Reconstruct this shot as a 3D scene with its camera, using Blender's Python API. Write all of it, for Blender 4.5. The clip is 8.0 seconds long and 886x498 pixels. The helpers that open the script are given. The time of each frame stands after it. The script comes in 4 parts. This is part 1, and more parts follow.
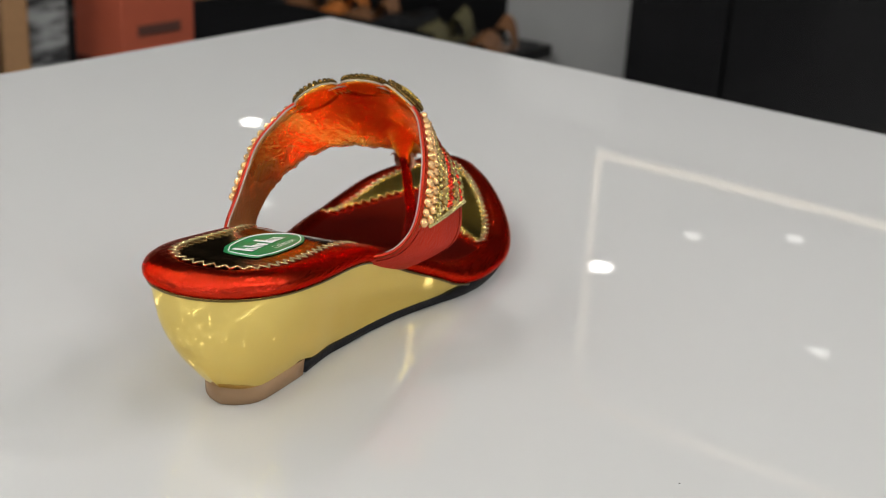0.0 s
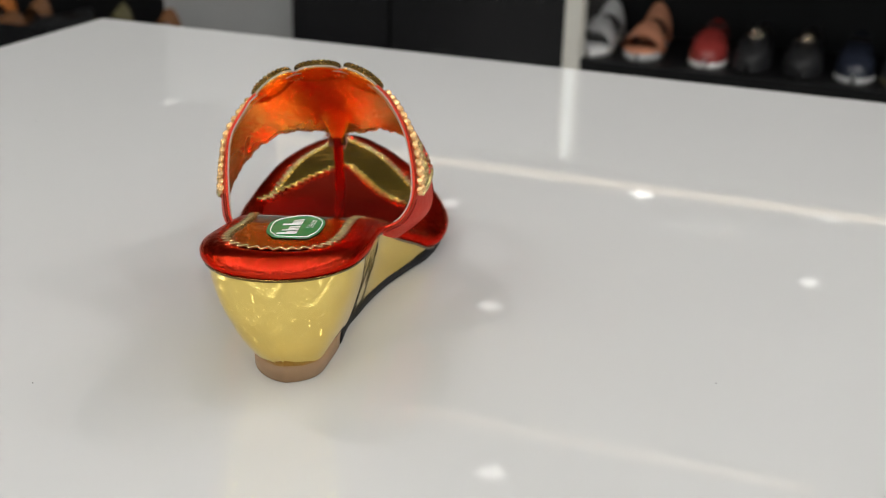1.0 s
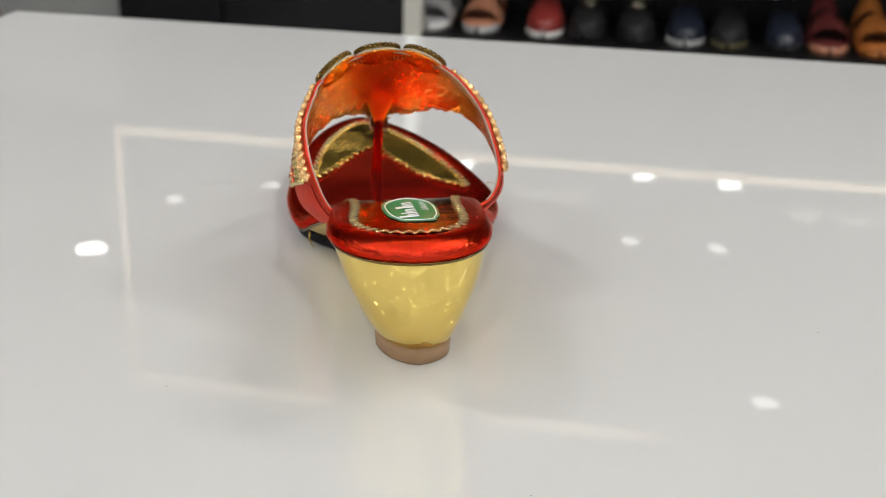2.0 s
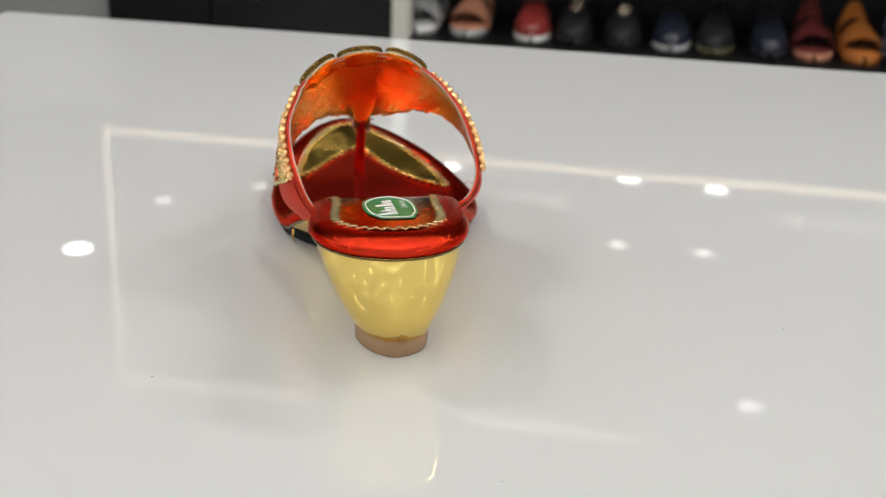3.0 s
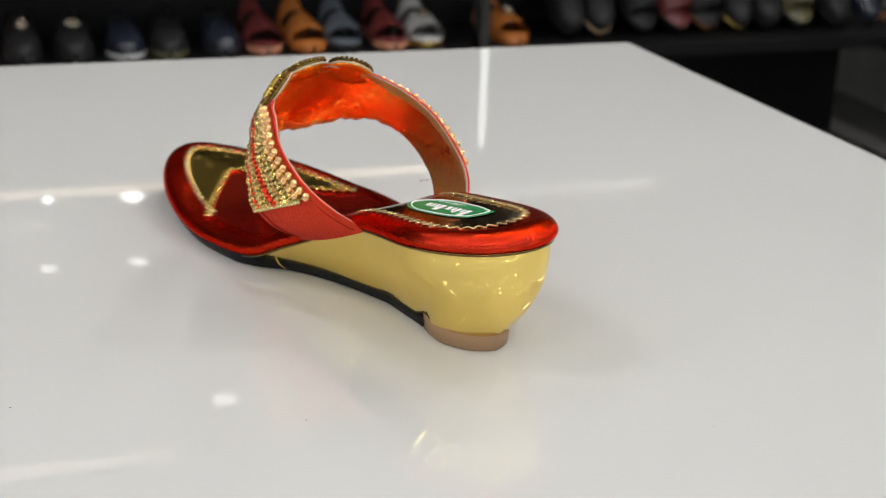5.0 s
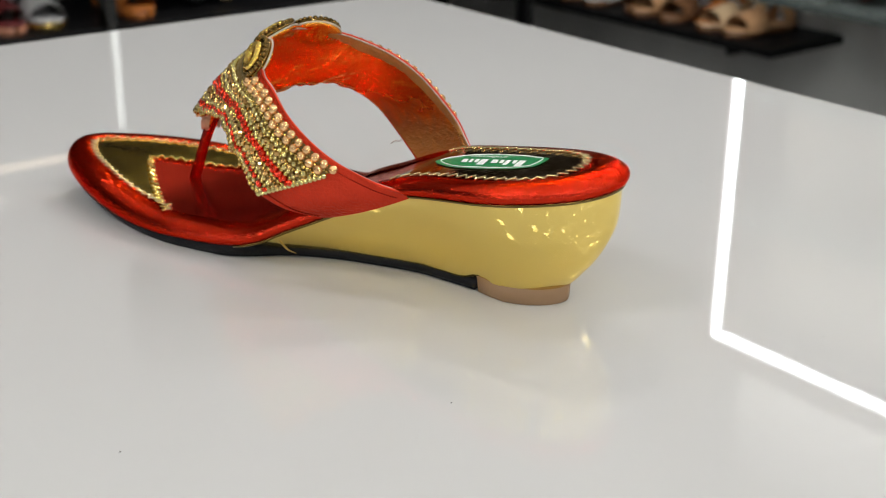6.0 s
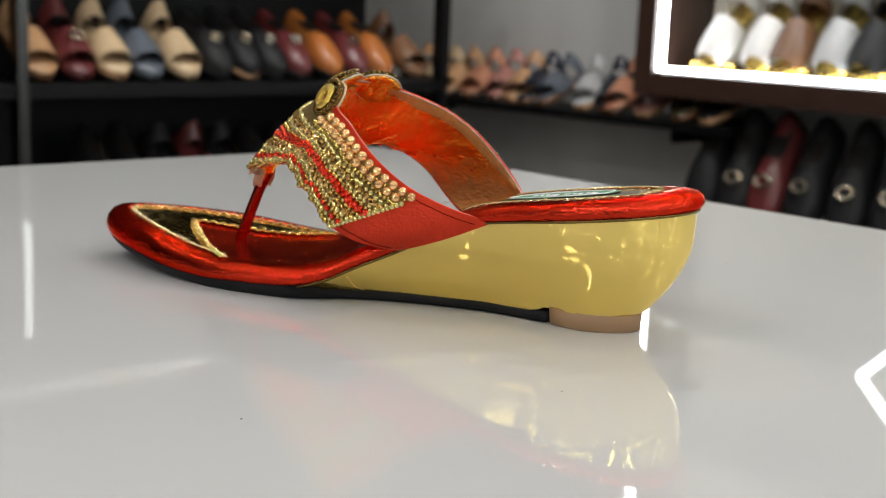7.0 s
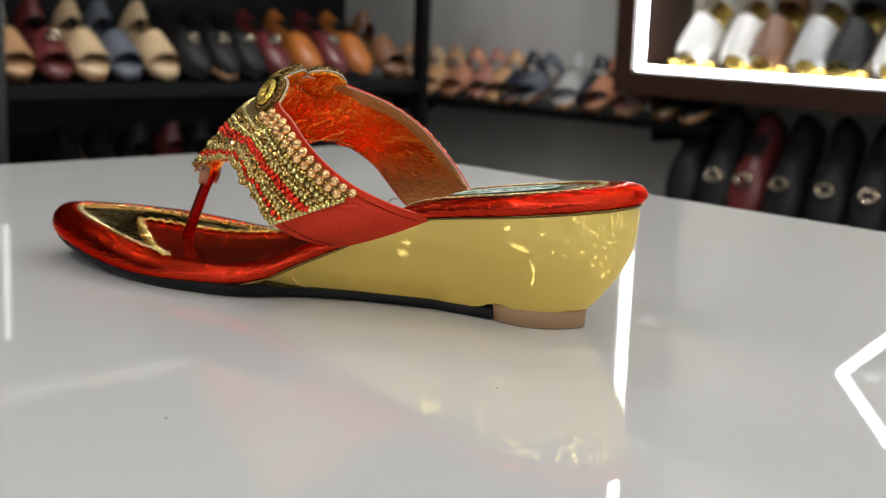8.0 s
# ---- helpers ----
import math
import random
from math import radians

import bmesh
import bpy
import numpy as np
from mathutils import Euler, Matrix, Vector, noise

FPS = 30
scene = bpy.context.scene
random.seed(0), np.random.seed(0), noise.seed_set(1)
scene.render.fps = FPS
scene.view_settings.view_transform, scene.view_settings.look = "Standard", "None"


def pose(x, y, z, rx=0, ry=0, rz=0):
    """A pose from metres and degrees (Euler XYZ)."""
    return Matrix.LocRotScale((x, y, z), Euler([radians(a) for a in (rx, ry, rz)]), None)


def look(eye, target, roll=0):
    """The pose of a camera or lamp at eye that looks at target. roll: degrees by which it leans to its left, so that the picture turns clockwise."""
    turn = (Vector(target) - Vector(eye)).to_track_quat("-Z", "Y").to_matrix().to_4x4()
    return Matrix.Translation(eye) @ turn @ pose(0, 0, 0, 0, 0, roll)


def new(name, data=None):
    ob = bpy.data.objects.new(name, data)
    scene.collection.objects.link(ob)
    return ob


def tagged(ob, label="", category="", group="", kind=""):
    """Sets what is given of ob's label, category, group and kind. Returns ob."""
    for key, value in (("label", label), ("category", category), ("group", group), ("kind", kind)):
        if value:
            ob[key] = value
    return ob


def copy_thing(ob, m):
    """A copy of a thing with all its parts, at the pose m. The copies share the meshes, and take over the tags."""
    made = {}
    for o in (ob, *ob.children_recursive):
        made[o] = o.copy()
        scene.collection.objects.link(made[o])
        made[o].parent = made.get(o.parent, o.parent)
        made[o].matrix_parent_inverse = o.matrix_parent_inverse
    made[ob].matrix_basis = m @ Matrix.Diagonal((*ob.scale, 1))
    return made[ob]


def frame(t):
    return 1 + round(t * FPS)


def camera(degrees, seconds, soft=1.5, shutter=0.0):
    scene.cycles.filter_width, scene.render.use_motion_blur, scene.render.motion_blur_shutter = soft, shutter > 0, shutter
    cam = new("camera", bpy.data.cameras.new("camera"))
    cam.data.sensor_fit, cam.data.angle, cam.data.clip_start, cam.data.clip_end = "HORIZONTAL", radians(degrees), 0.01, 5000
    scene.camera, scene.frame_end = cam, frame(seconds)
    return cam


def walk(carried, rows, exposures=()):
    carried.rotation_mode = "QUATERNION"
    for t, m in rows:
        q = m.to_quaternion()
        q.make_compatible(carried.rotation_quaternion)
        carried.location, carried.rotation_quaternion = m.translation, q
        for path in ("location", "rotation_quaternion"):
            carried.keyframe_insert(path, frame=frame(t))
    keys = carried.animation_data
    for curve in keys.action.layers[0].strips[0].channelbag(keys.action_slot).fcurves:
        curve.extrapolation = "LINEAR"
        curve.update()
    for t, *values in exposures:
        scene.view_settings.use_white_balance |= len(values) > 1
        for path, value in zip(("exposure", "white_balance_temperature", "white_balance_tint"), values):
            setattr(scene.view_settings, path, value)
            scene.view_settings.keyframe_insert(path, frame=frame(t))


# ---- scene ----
# ---- camera ----
cam = camera(38.1, 8.0, soft=0.9)
cam.data.dof.use_dof = True
cam.data.dof.focus_distance = 0.385
cam.data.dof.aperture_fstop = 20.0
PATH = [
    (0, (0.25117, -0.22606, 0.18355), (0.02565, 0.07147, 0.03995), 2.98),
    (0.5, (0.20858, -0.27887, 0.17531), (0.03316, 0.05266, 0.03635), 2.28),
    (1, (0.16367, -0.31259, 0.18267), (0.03479, 0.03799, 0.03954), 1.65),
    (1.2, (0.12153, -0.32154, 0.17845), (0.01078, 0.03473, 0.03419), 1.27),
    (2.5, (0.06723, -0.35263, 0.18478), (0.00182, 0.01279, 0.03581), 1.48),
    (3, (0.07617, -0.35727, 0.18541), (0.00932, 0.00855, 0.03809), 1.76),
    (3.5, (0.06859, -0.35354, 0.17864), (0.01699, 0.01520, 0.03245), 1.94),
    (4, (0.02770, -0.34585, 0.17668), (0.02398, 0.02629, 0.03006), 2.10),
    (4.3, (-0.01287, -0.34978, 0.18479), (0.02636, 0.01998, 0.03735), 1.69),
    (4.5, (-0.05997, -0.35209, 0.18135), (0.00214, 0.01525, 0.03572), 1.42),
    (4.7, (-0.10005, -0.35740, 0.17972), (-0.01583, 0.00644, 0.03645), 1.61),
    (5.8, (-0.23576, -0.29086, 0.17813), (-0.02688, 0.01769, 0.03265), 0.58),
    (6, (-0.26347, -0.26523, 0.16582), (-0.03585, 0.02863, 0.01805), 0.41),
    (6.2, (-0.28263, -0.24776, 0.14995), (-0.03753, 0.03657, 0.01181), 1.33),
    (6.5, (-0.30183, -0.24047, 0.12935), (-0.04176, 0.04445, 0.02360), 1.46),
    (6.7, (-0.30963, -0.24566, 0.10623), (-0.04959, 0.04648, 0.02238), 2.05),
    (7, (-0.32302, -0.24527, 0.09872), (-0.05602, 0.04346, 0.02561), 2.33),
    (7.5, (-0.31007, -0.25178, 0.09801), (-0.04118, 0.03617, 0.02889), 2.20),
    (8, (-0.30985, -0.25209, 0.09723), (-0.03985, 0.03391, 0.02440), 2.09),
]
walk(cam, [(t, look(eye, target, roll)) for t, eye, target, roll in PATH], [(0, -0.22), (0.5, -0.12), (1.0, -0.18), (2.5, -0.10), (4.5, -0.08), (6, -0.17), (6.5, -0.36), (7, -0.23), (8, -0.33)])

# ---- world and lights ----
world = bpy.data.worlds.new("shop_ambient")
scene.world = world
world.use_nodes = True
world.node_tree.nodes["Background"].inputs[0].default_value = (0.9, 0.95, 1.0, 1)
world.node_tree.nodes["Background"].inputs[1].default_value = 0.02
CEIL = 1.9      # above the table top
FLOOR = -0.80


def lamp(name, x, y, z, size, watts, color=(1, 0.975, 0.94)):
    data = bpy.data.lights.new(name, "AREA")
    data.shape, data.size, data.energy, data.color = "DISK", size, watts, color
    ob = new(name, data)
    ob.matrix_world = look((x, y, z), (x, y, z - 1))
    return ob


# Bare lamps with assumed places; the last two added to brighten rack and east wall.
for lx, ly, watts in ((-1.2, -1.1, 6.5), (0.1, -1.3, 4), (1.2, -0.9, 4), (-1.3, 0.3, 9), (0.25, 0.15, 3.6), (1.35, 0.4, 5), (-0.5, 1.3, 5), (0.9, 1.6, 14), (1.8, 1.5, 19)):
    lamp("added_ceiling_lamp", lx, ly, CEIL - 0.03, 0.17, watts)


# ---- materials ----
def mat(name, color, rough=0.5, metal=0.0, coat=0.0, bump=0.0, bscale=200.0, vary=0.0, vscale=30.0, emit=0.0, rvar=0.0, stretch=None, spec=0.5, second=None):
    m = bpy.data.materials.new(name)
    m.use_nodes = True
    nt = m.node_tree
    b = nt.nodes["Principled BSDF"]
    b.inputs["Base Color"].default_value = (*color, 1)
    b.inputs["Roughness"].default_value = rough
    b.inputs["Metallic"].default_value = metal
    b.inputs["Coat Weight"].default_value = coat
    b.inputs["Coat Roughness"].default_value = 0.04
    b.inputs["Specular IOR Level"].default_value = spec
    if emit:
        b.inputs["Emission Color"].default_value = (*color, 1)
        b.inputs["Emission Strength"].default_value = emit
    if bump or vary or rvar or second:
        tc = nt.nodes.new("ShaderNodeTexCoord")
        mp = nt.nodes.new("ShaderNodeMapping")
        nt.links.new(tc.outputs["Object"], mp.inputs["Vector"])
        if stretch:
            mp.inputs["Scale"].default_value = stretch
    if bump:
        n = nt.nodes.new("ShaderNodeTexNoise")
        n.inputs["Scale"].default_value = bscale
        n.inputs["Detail"].default_value = 4
        nt.links.new(mp.outputs[0], n.inputs["Vector"])
        bp = nt.nodes.new("ShaderNodeBump")
        bp.inputs["Strength"].default_value = bump
        bp.inputs["Distance"].default_value = 0.002
        nt.links.new(n.outputs["Fac"], bp.inputs["Height"])
        nt.links.new(bp.outputs[0], b.inputs["Normal"])
    if vary or rvar or second:
        n2 = nt.nodes.new("ShaderNodeTexNoise")
        n2.inputs["Scale"].default_value = vscale
        n2.inputs["Detail"].default_value = 5
        nt.links.new(mp.outputs[0], n2.inputs["Vector"])
        if vary or second:
            mx = nt.nodes.new("ShaderNodeMix")
            mx.data_type = "RGBA"
            mx.inputs[6].default_value = tuple(c * (1 - vary) for c in color) + (1,)
            mx.inputs[7].default_value = tuple(min(1, c * (1 + vary)) for c in color) + (1,)
            fac = n2.outputs["Fac"]
            if second:
                mx.inputs[6].default_value, mx.inputs[7].default_value = (*color, 1), (*second, 1)
                sharp = nt.nodes.new("ShaderNodeMapRange")
                sharp.inputs["From Min"].default_value, sharp.inputs["From Max"].default_value = 0.38, 0.60
                nt.links.new(fac, sharp.inputs["Value"])
                fac = sharp.outputs[0]
            nt.links.new(fac, mx.inputs[0])
            nt.links.new(mx.outputs[2], b.inputs["Base Color"])
        if rvar:
            mr = nt.nodes.new("ShaderNodeMapRange")
            mr.inputs["To Min"].default_value = max(0.02, rough - rvar)
            mr.inputs["To Max"].default_value = rough + rvar
            nt.links.new(n2.outputs["Fac"], mr.inputs["Value"])
            nt.links.new(mr.outputs[0], b.inputs["Roughness"])
    return m


TABLE_WHITE = mat("white_lacquer", (0.545, 0.545, 0.538), 0.008, vary=0.03, vscale=4, spec=0.5)
BLACK_GLOSS = mat("black_gloss", (0.012, 0.012, 0.013), 0.2, vary=0.3, vscale=12)
BLACK_MATT = mat("black_laminate", (0.005, 0.005, 0.0055), 0.45, vary=0.3, vscale=8, bump=0.1, spec=0.18)
RED = mat("red_foil_leather", (0.58, 0.032, 0.013), 0.15, metal=0.97, bump=0.22, bscale=1300, vary=0.25, vscale=80, rvar=0.07, stretch=(1, 0.4, 1))
RED_BED = mat("red_foil_footbed", (0.64, 0.058, 0.036), 0.19, metal=0.95, bump=0.05, bscale=900, vary=0.15, vscale=60, rvar=0.05)
POST_RED = mat("dark_red_foil", (0.20, 0.013, 0.009), 0.22, metal=0.92, bump=0.1, bscale=700)
GOLD_LAC = mat("gold_lacquer", (0.93, 0.69, 0.19), 0.05, metal=0.9, coat=0.4, vary=0.10, vscale=22, bump=0.02, bscale=320, rvar=0.02)


def crinkle(m, scale, strength, distort=1.0, stretch=(1, 1, 1), depth=0.002):
    """Folds of a larger size under the fine grain of a foil."""
    nt = m.node_tree
    b = nt.nodes["Principled BSDF"]
    tc = nt.nodes.new("ShaderNodeTexCoord")
    mp = nt.nodes.new("ShaderNodeMapping")
    mp.inputs["Scale"].default_value = stretch
    n = nt.nodes.new("ShaderNodeTexNoise")
    n.inputs["Scale"].default_value = scale
    n.inputs["Detail"].default_value = 3
    n.inputs["Distortion"].default_value = distort
    bp = nt.nodes.new("ShaderNodeBump")
    bp.inputs["Strength"].default_value = strength
    bp.inputs["Distance"].default_value = depth
    nt.links.new(tc.outputs["Object"], mp.inputs["Vector"])
    nt.links.new(mp.outputs[0], n.inputs["Vector"])
    nt.links.new(n.outputs["Fac"], bp.inputs["Height"])
    if b.inputs["Normal"].is_linked:
        nt.links.new(b.inputs["Normal"].links[0].from_socket, bp.inputs["Normal"])
    nt.links.new(bp.outputs[0], b.inputs["Normal"])


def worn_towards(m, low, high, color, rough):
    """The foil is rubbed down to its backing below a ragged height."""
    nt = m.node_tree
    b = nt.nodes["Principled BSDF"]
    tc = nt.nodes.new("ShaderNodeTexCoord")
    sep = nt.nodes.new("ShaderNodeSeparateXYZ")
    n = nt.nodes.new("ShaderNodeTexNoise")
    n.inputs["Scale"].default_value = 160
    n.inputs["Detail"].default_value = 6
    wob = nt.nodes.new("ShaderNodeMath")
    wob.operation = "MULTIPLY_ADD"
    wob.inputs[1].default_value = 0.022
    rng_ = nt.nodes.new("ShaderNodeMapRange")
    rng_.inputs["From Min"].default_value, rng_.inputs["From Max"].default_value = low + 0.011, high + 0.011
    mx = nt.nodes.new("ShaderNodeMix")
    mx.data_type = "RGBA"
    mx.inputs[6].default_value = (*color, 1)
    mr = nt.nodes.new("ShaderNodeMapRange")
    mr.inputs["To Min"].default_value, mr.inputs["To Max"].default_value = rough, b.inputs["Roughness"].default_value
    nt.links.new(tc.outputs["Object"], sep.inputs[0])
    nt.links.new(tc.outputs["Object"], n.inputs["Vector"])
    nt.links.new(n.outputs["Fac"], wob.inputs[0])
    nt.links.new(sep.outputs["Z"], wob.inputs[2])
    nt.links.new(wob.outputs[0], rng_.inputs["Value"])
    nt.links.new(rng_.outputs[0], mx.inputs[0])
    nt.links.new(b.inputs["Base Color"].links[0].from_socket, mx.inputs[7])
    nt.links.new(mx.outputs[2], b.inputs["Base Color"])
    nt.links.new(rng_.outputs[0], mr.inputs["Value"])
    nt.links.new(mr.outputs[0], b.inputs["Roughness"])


crinkle(GOLD_LAC, 75, 0.055)
crinkle(RED, 320, 0.36, 1.0, (1.0, 0.22, 1.5), 0.0015)
GOLD_MIR = mat("gold_mirror_foil", (0.90, 0.58, 0.09), 0.10, metal=1.0, bump=0.1, bscale=120)
crinkle(GOLD_MIR, 60, 0.35, 0.6)
GOLD_ROPE = mat("yellow_gold_rope", (0.90, 0.62, 0.16), 0.18, metal=0.95, bump=0.3, bscale=1200)
GOLD_TRIM = mat("gold_braid", (0.78, 0.62, 0.30), 0.26, metal=0.8, bump=0.4, bscale=1200)
COIL_GOLD = mat("gold_wire_coil", (0.92, 0.62, 0.14), 0.17, metal=1.0, bump=0.4, bscale=1500)
PIPING = mat("dark_gold_piping", (0.16, 0.10, 0.03), 0.25, metal=1.0)
BEAD_BASE = mat("dark_gold_cloth", (0.20, 0.13, 0.04), 0.45, metal=0.6, bump=0.5, bscale=900)
GOLD_DARK = mat("antique_gold", (0.45, 0.30, 0.08), 0.3, metal=1.0, bump=0.3, bscale=900)
LINER = mat("orange_foil_lining", (1.0, 0.26, 0.022), 0.2, metal=0.92, bump=0.3, bscale=800, vscale=38, second=(1.0, 0.50, 0.07), stretch=(1, 0.5, 1))
crinkle(LINER, 210, 0.34, 1.0, (1, 0.7, 0.7), 0.002)
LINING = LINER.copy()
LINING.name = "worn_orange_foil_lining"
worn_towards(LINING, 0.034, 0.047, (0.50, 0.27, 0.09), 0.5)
STRAP_RED = mat("red_strap_leather", (0.56, 0.040, 0.018), 0.36, metal=0.6, bump=0.3, bscale=900, vary=0.15, vscale=120)
SILVER_EDGE = mat("grey_cut_edge", (0.42, 0.36, 0.31), 0.5, bump=0.3, bscale=900)
RAW_EDGE = mat("raw_peach_leather", (0.50, 0.27, 0.17), 0.55, bump=0.4, bscale=700, vary=0.25, vscale=150)
PEARL = mat("champagne_pearl", (0.90, 0.55, 0.25), 0.25, metal=0.82)
BEAD_GOLD = mat("gold_bead", (0.56, 0.41, 0.12), 0.2, metal=1.0)
BEAD_RED = mat("red_bead", (0.85, 0.045, 0.012), 0.14, metal=0.85, coat=0.3)
CRYSTAL = mat("topaz_crystal", (0.62, 0.38, 0.13), 0.08, metal=0.95)
PAD = mat("dark_gold_foil", (0.34, 0.19, 0.05), 0.14, metal=1.0, bump=0.08, bscale=150)
BEAD_PALE = mat("pale_gold_bead", (0.72, 0.60, 0.24), 0.18, metal=0.8)
BROWN_BEAD = mat("brown_bead", (0.20, 0.12, 0.03), 0.16, metal=0.9)
SUEDE = mat("worn_gold_lining", (0.56, 0.34, 0.11), 0.42, metal=0.6, bump=0.35, bscale=600, vary=0.35, vscale=70)
TAN = mat("tan_rubber", (0.30, 0.18, 0.095), 0.5, vary=0.08, vscale=80)
RUBBER = mat("black_rubber", (0.012, 0.012, 0.014), 0.6, bump=0.2, bscale=900, spec=0.15)
GREEN = mat("green_label", (0.008, 0.20, 0.06), 0.3, spec=0.3)
WHITE_INK = mat("white_print", (0.8, 0.8, 0.78), 0.5)

for _m, _tint in ((RED, (1, 0.3, 0.16)), (STRAP_RED, (1, 0.35, 0.2)), (POST_RED, (1, 0.4, 0.25)), (RED_BED, (1, 0.3, 0.16)), (LINER, (1, 0.6, 0.25)), (GOLD_LAC, (1, 0.9, 0.55))):
    _m.node_tree.nodes["Principled BSDF"].inputs["Specular Tint"].default_value = (*_tint, 1)


# ---- mesh helpers ----
def part(name, bm, material, parent=None, label="", smooth=True):
    me = bpy.data.meshes.new(name)
    bmesh.ops.recalc_face_normals(bm, faces=bm.faces)
    if smooth:
        for f in bm.faces:
            f.smooth = True
    bm.to_mesh(me)
    bm.free()
    if material:
        me.materials.append(material)
    ob = new(name, me)
    if parent:
        ob.parent = parent
    if label:
        tagged(ob, label)
    return ob


def thing(name, m, label, category, group="", kind=""):
    ob = new(name)
    ob.empty_display_size = 0.05
    ob.matrix_world = m
    return tagged(ob, label, category, group, kind)


def add_box(bm, x0, y0, z0, x1, y1, z1, bev=0.0):
    g = bmesh.ops.create_cube(bm, size=1)["verts"]
    bmesh.ops.transform(bm, matrix=Matrix.Translation(((x0 + x1) / 2, (y0 + y1) / 2, (z0 + z1) / 2)) @ Matrix.Diagonal((x1 - x0, y1 - y0, z1 - z0, 1)), verts=g)
    if bev:
        es = {e for v in g for e in v.link_edges}
        bmesh.ops.bevel(bm, geom=list(es), offset=bev, segments=2, affect="EDGES", profile=0.6)
    return bm


def box(x0, y0, z0, x1, y1, z1, bev=0.0):
    return add_box(bmesh.new(), x0, y0, z0, x1, y1, z1, bev)


def grid_mesh(bm, rows, closed_u=False, closed_v=False):
    """Quads over rows of points, each row as long as the next."""
    vs = [[bm.verts.new(p) for p in r] for r in rows]
    nu, nv = len(vs), len(vs[0])
    for i in range(nu if closed_u else nu - 1):
        for j in range(nv if closed_v else nv - 1):
            a, b = vs[i], vs[(i + 1) % nu]
            try:
                bm.faces.new((a[j], a[(j + 1) % nv], b[(j + 1) % nv], b[j]))
            except ValueError:
                pass
    return vs


def tube(bm, pts, radius, sides=8, closed=False):
    """A round tube along points."""
    pts = [Vector(p) for p in pts]
    rows = []
    n = len(pts)
    for i, p in enumerate(pts):
        a, b = pts[(i - 1) % n if closed else max(i - 1, 0)], pts[(i + 1) % n if closed else min(i + 1, n - 1)]
        d = (b - a).normalized()
        s = d.orthogonal() if abs(d.z) > 0.95 else d.cross(Vector((0, 0, 1)))
        s.normalize()
        t = s.cross(d)
        r = radius(i / max(n - 1, 1)) if callable(radius) else radius
        rows.append([p + (s * math.cos(k * 2 * math.pi / sides) + t * math.sin(k * 2 * math.pi / sides)) * r for k in range(sides)])
    vs = grid_mesh(bm, rows, closed, True)
    if not closed:
        bm.faces.new(vs[0])
        bm.faces.new(vs[-1])
    return bm


def spline(ctrl, per=8, closed=False):
    """Catmull-Rom points through the control points."""
    c = [Vector(p) for p in ctrl]
    n = len(c)
    out = []
    for i in range(n if closed else n - 1):
        p0, p1, p2, p3 = (c[(i + k) % n] if closed else c[min(max(i + k, 0), n - 1)] for k in (-1, 0, 1, 2))
        for k in range(per):
            t = k / per
            out.append(0.5 * (2 * p1 + (p2 - p0) * t + (2 * p0 - 5 * p1 + 4 * p2 - p3) * t * t + (3 * p1 - p0 - 3 * p2 + p3) * t ** 3))
    if not closed:
        out.append(c[-1])
    return out


def table_of(ys, vs):
    """A smooth function through pairs, monotone in y."""
    pts = spline([(a, b, 0) for a, b in zip(ys, vs)], 10)
    py, pv = [p.x for p in pts], [p.y for p in pts]
    return lambda y: float(np.interp(y, py, pv))


def _ball(seg, rings):
    vs = [(0, 0, 1)] + [(math.sin(math.pi * j / rings) * math.cos(2 * math.pi * k / seg), math.sin(math.pi * j / rings) * math.sin(2 * math.pi * k / seg), math.cos(math.pi * j / rings)) for j in range(1, rings) for k in range(seg)] + [(0, 0, -1)]
    fs = [(0, 1 + k, 1 + (k + 1) % seg) for k in range(seg)]
    for j in range(rings - 2):
        a, b = 1 + j * seg, 1 + (j + 1) * seg
        fs += [(a + k, b + k, b + (k + 1) % seg, a + (k + 1) % seg) for k in range(seg)]
    a = 1 + (rings - 2) * seg
    fs += [(a + k, len(vs) - 1, a + (k + 1) % seg) for k in range(seg)]
    return vs, fs


BALLS = {k: _ball(*k) for k in ((6, 4), (6, 5), (14, 10))}


def ball(bm, m, seg=6, rings=5):
    vs, fs = BALLS[seg, rings]
    new_v = [bm.verts.new(m @ Vector(v)) for v in vs]
    for f in fs:
        bm.faces.new([new_v[i] for i in f])


def sphere(bm, c, r, seg=6, rings=5):
    ball(bm, Matrix.Translation(c) @ Matrix.Diagonal((r, r, r, 1)), seg, rings)

# ---- room shell ----
def slab(name, x0, y0, z0, x1, y1, z1, material, label="", bev=0.0):
    return tagged(part(name, box(x0, y0, z0, x1, y1, z1, bev), material, smooth=False), label, kind="structure")


FLOOR_MAT = mat("dark_floor_tile", (0.15, 0.145, 0.14), 0.25, vary=0.3, vscale=5)
FAR_MAT = mat("dark_shop_wall", (0.035, 0.034, 0.033), 0.5, vary=0.3, vscale=3)
WALL_MAT = mat("grey_stone_panel", (0.62, 0.62, 0.605), 0.55, vary=0.35, vscale=3.5, bump=0.1, bscale=40, stretch=(1, 1, 0.25))
CEIL_MAT = mat("ceiling_paint", (0.5, 0.5, 0.49), 0.8, vary=0.25, vscale=1.6)
slab("floor", -6, -4, FLOOR - 0.1, 2.65, 8, FLOOR, FLOOR_MAT)
slab("ceiling", -6, -4, CEIL, 2.65, 8, CEIL + 0.1, CEIL_MAT)
slab("wall_west", -6.1, -4, FLOOR, -6, 8, CEIL, FAR_MAT)
slab("wall_south", -6, -4.1, FLOOR, 2.45, -4, CEIL, FAR_MAT)
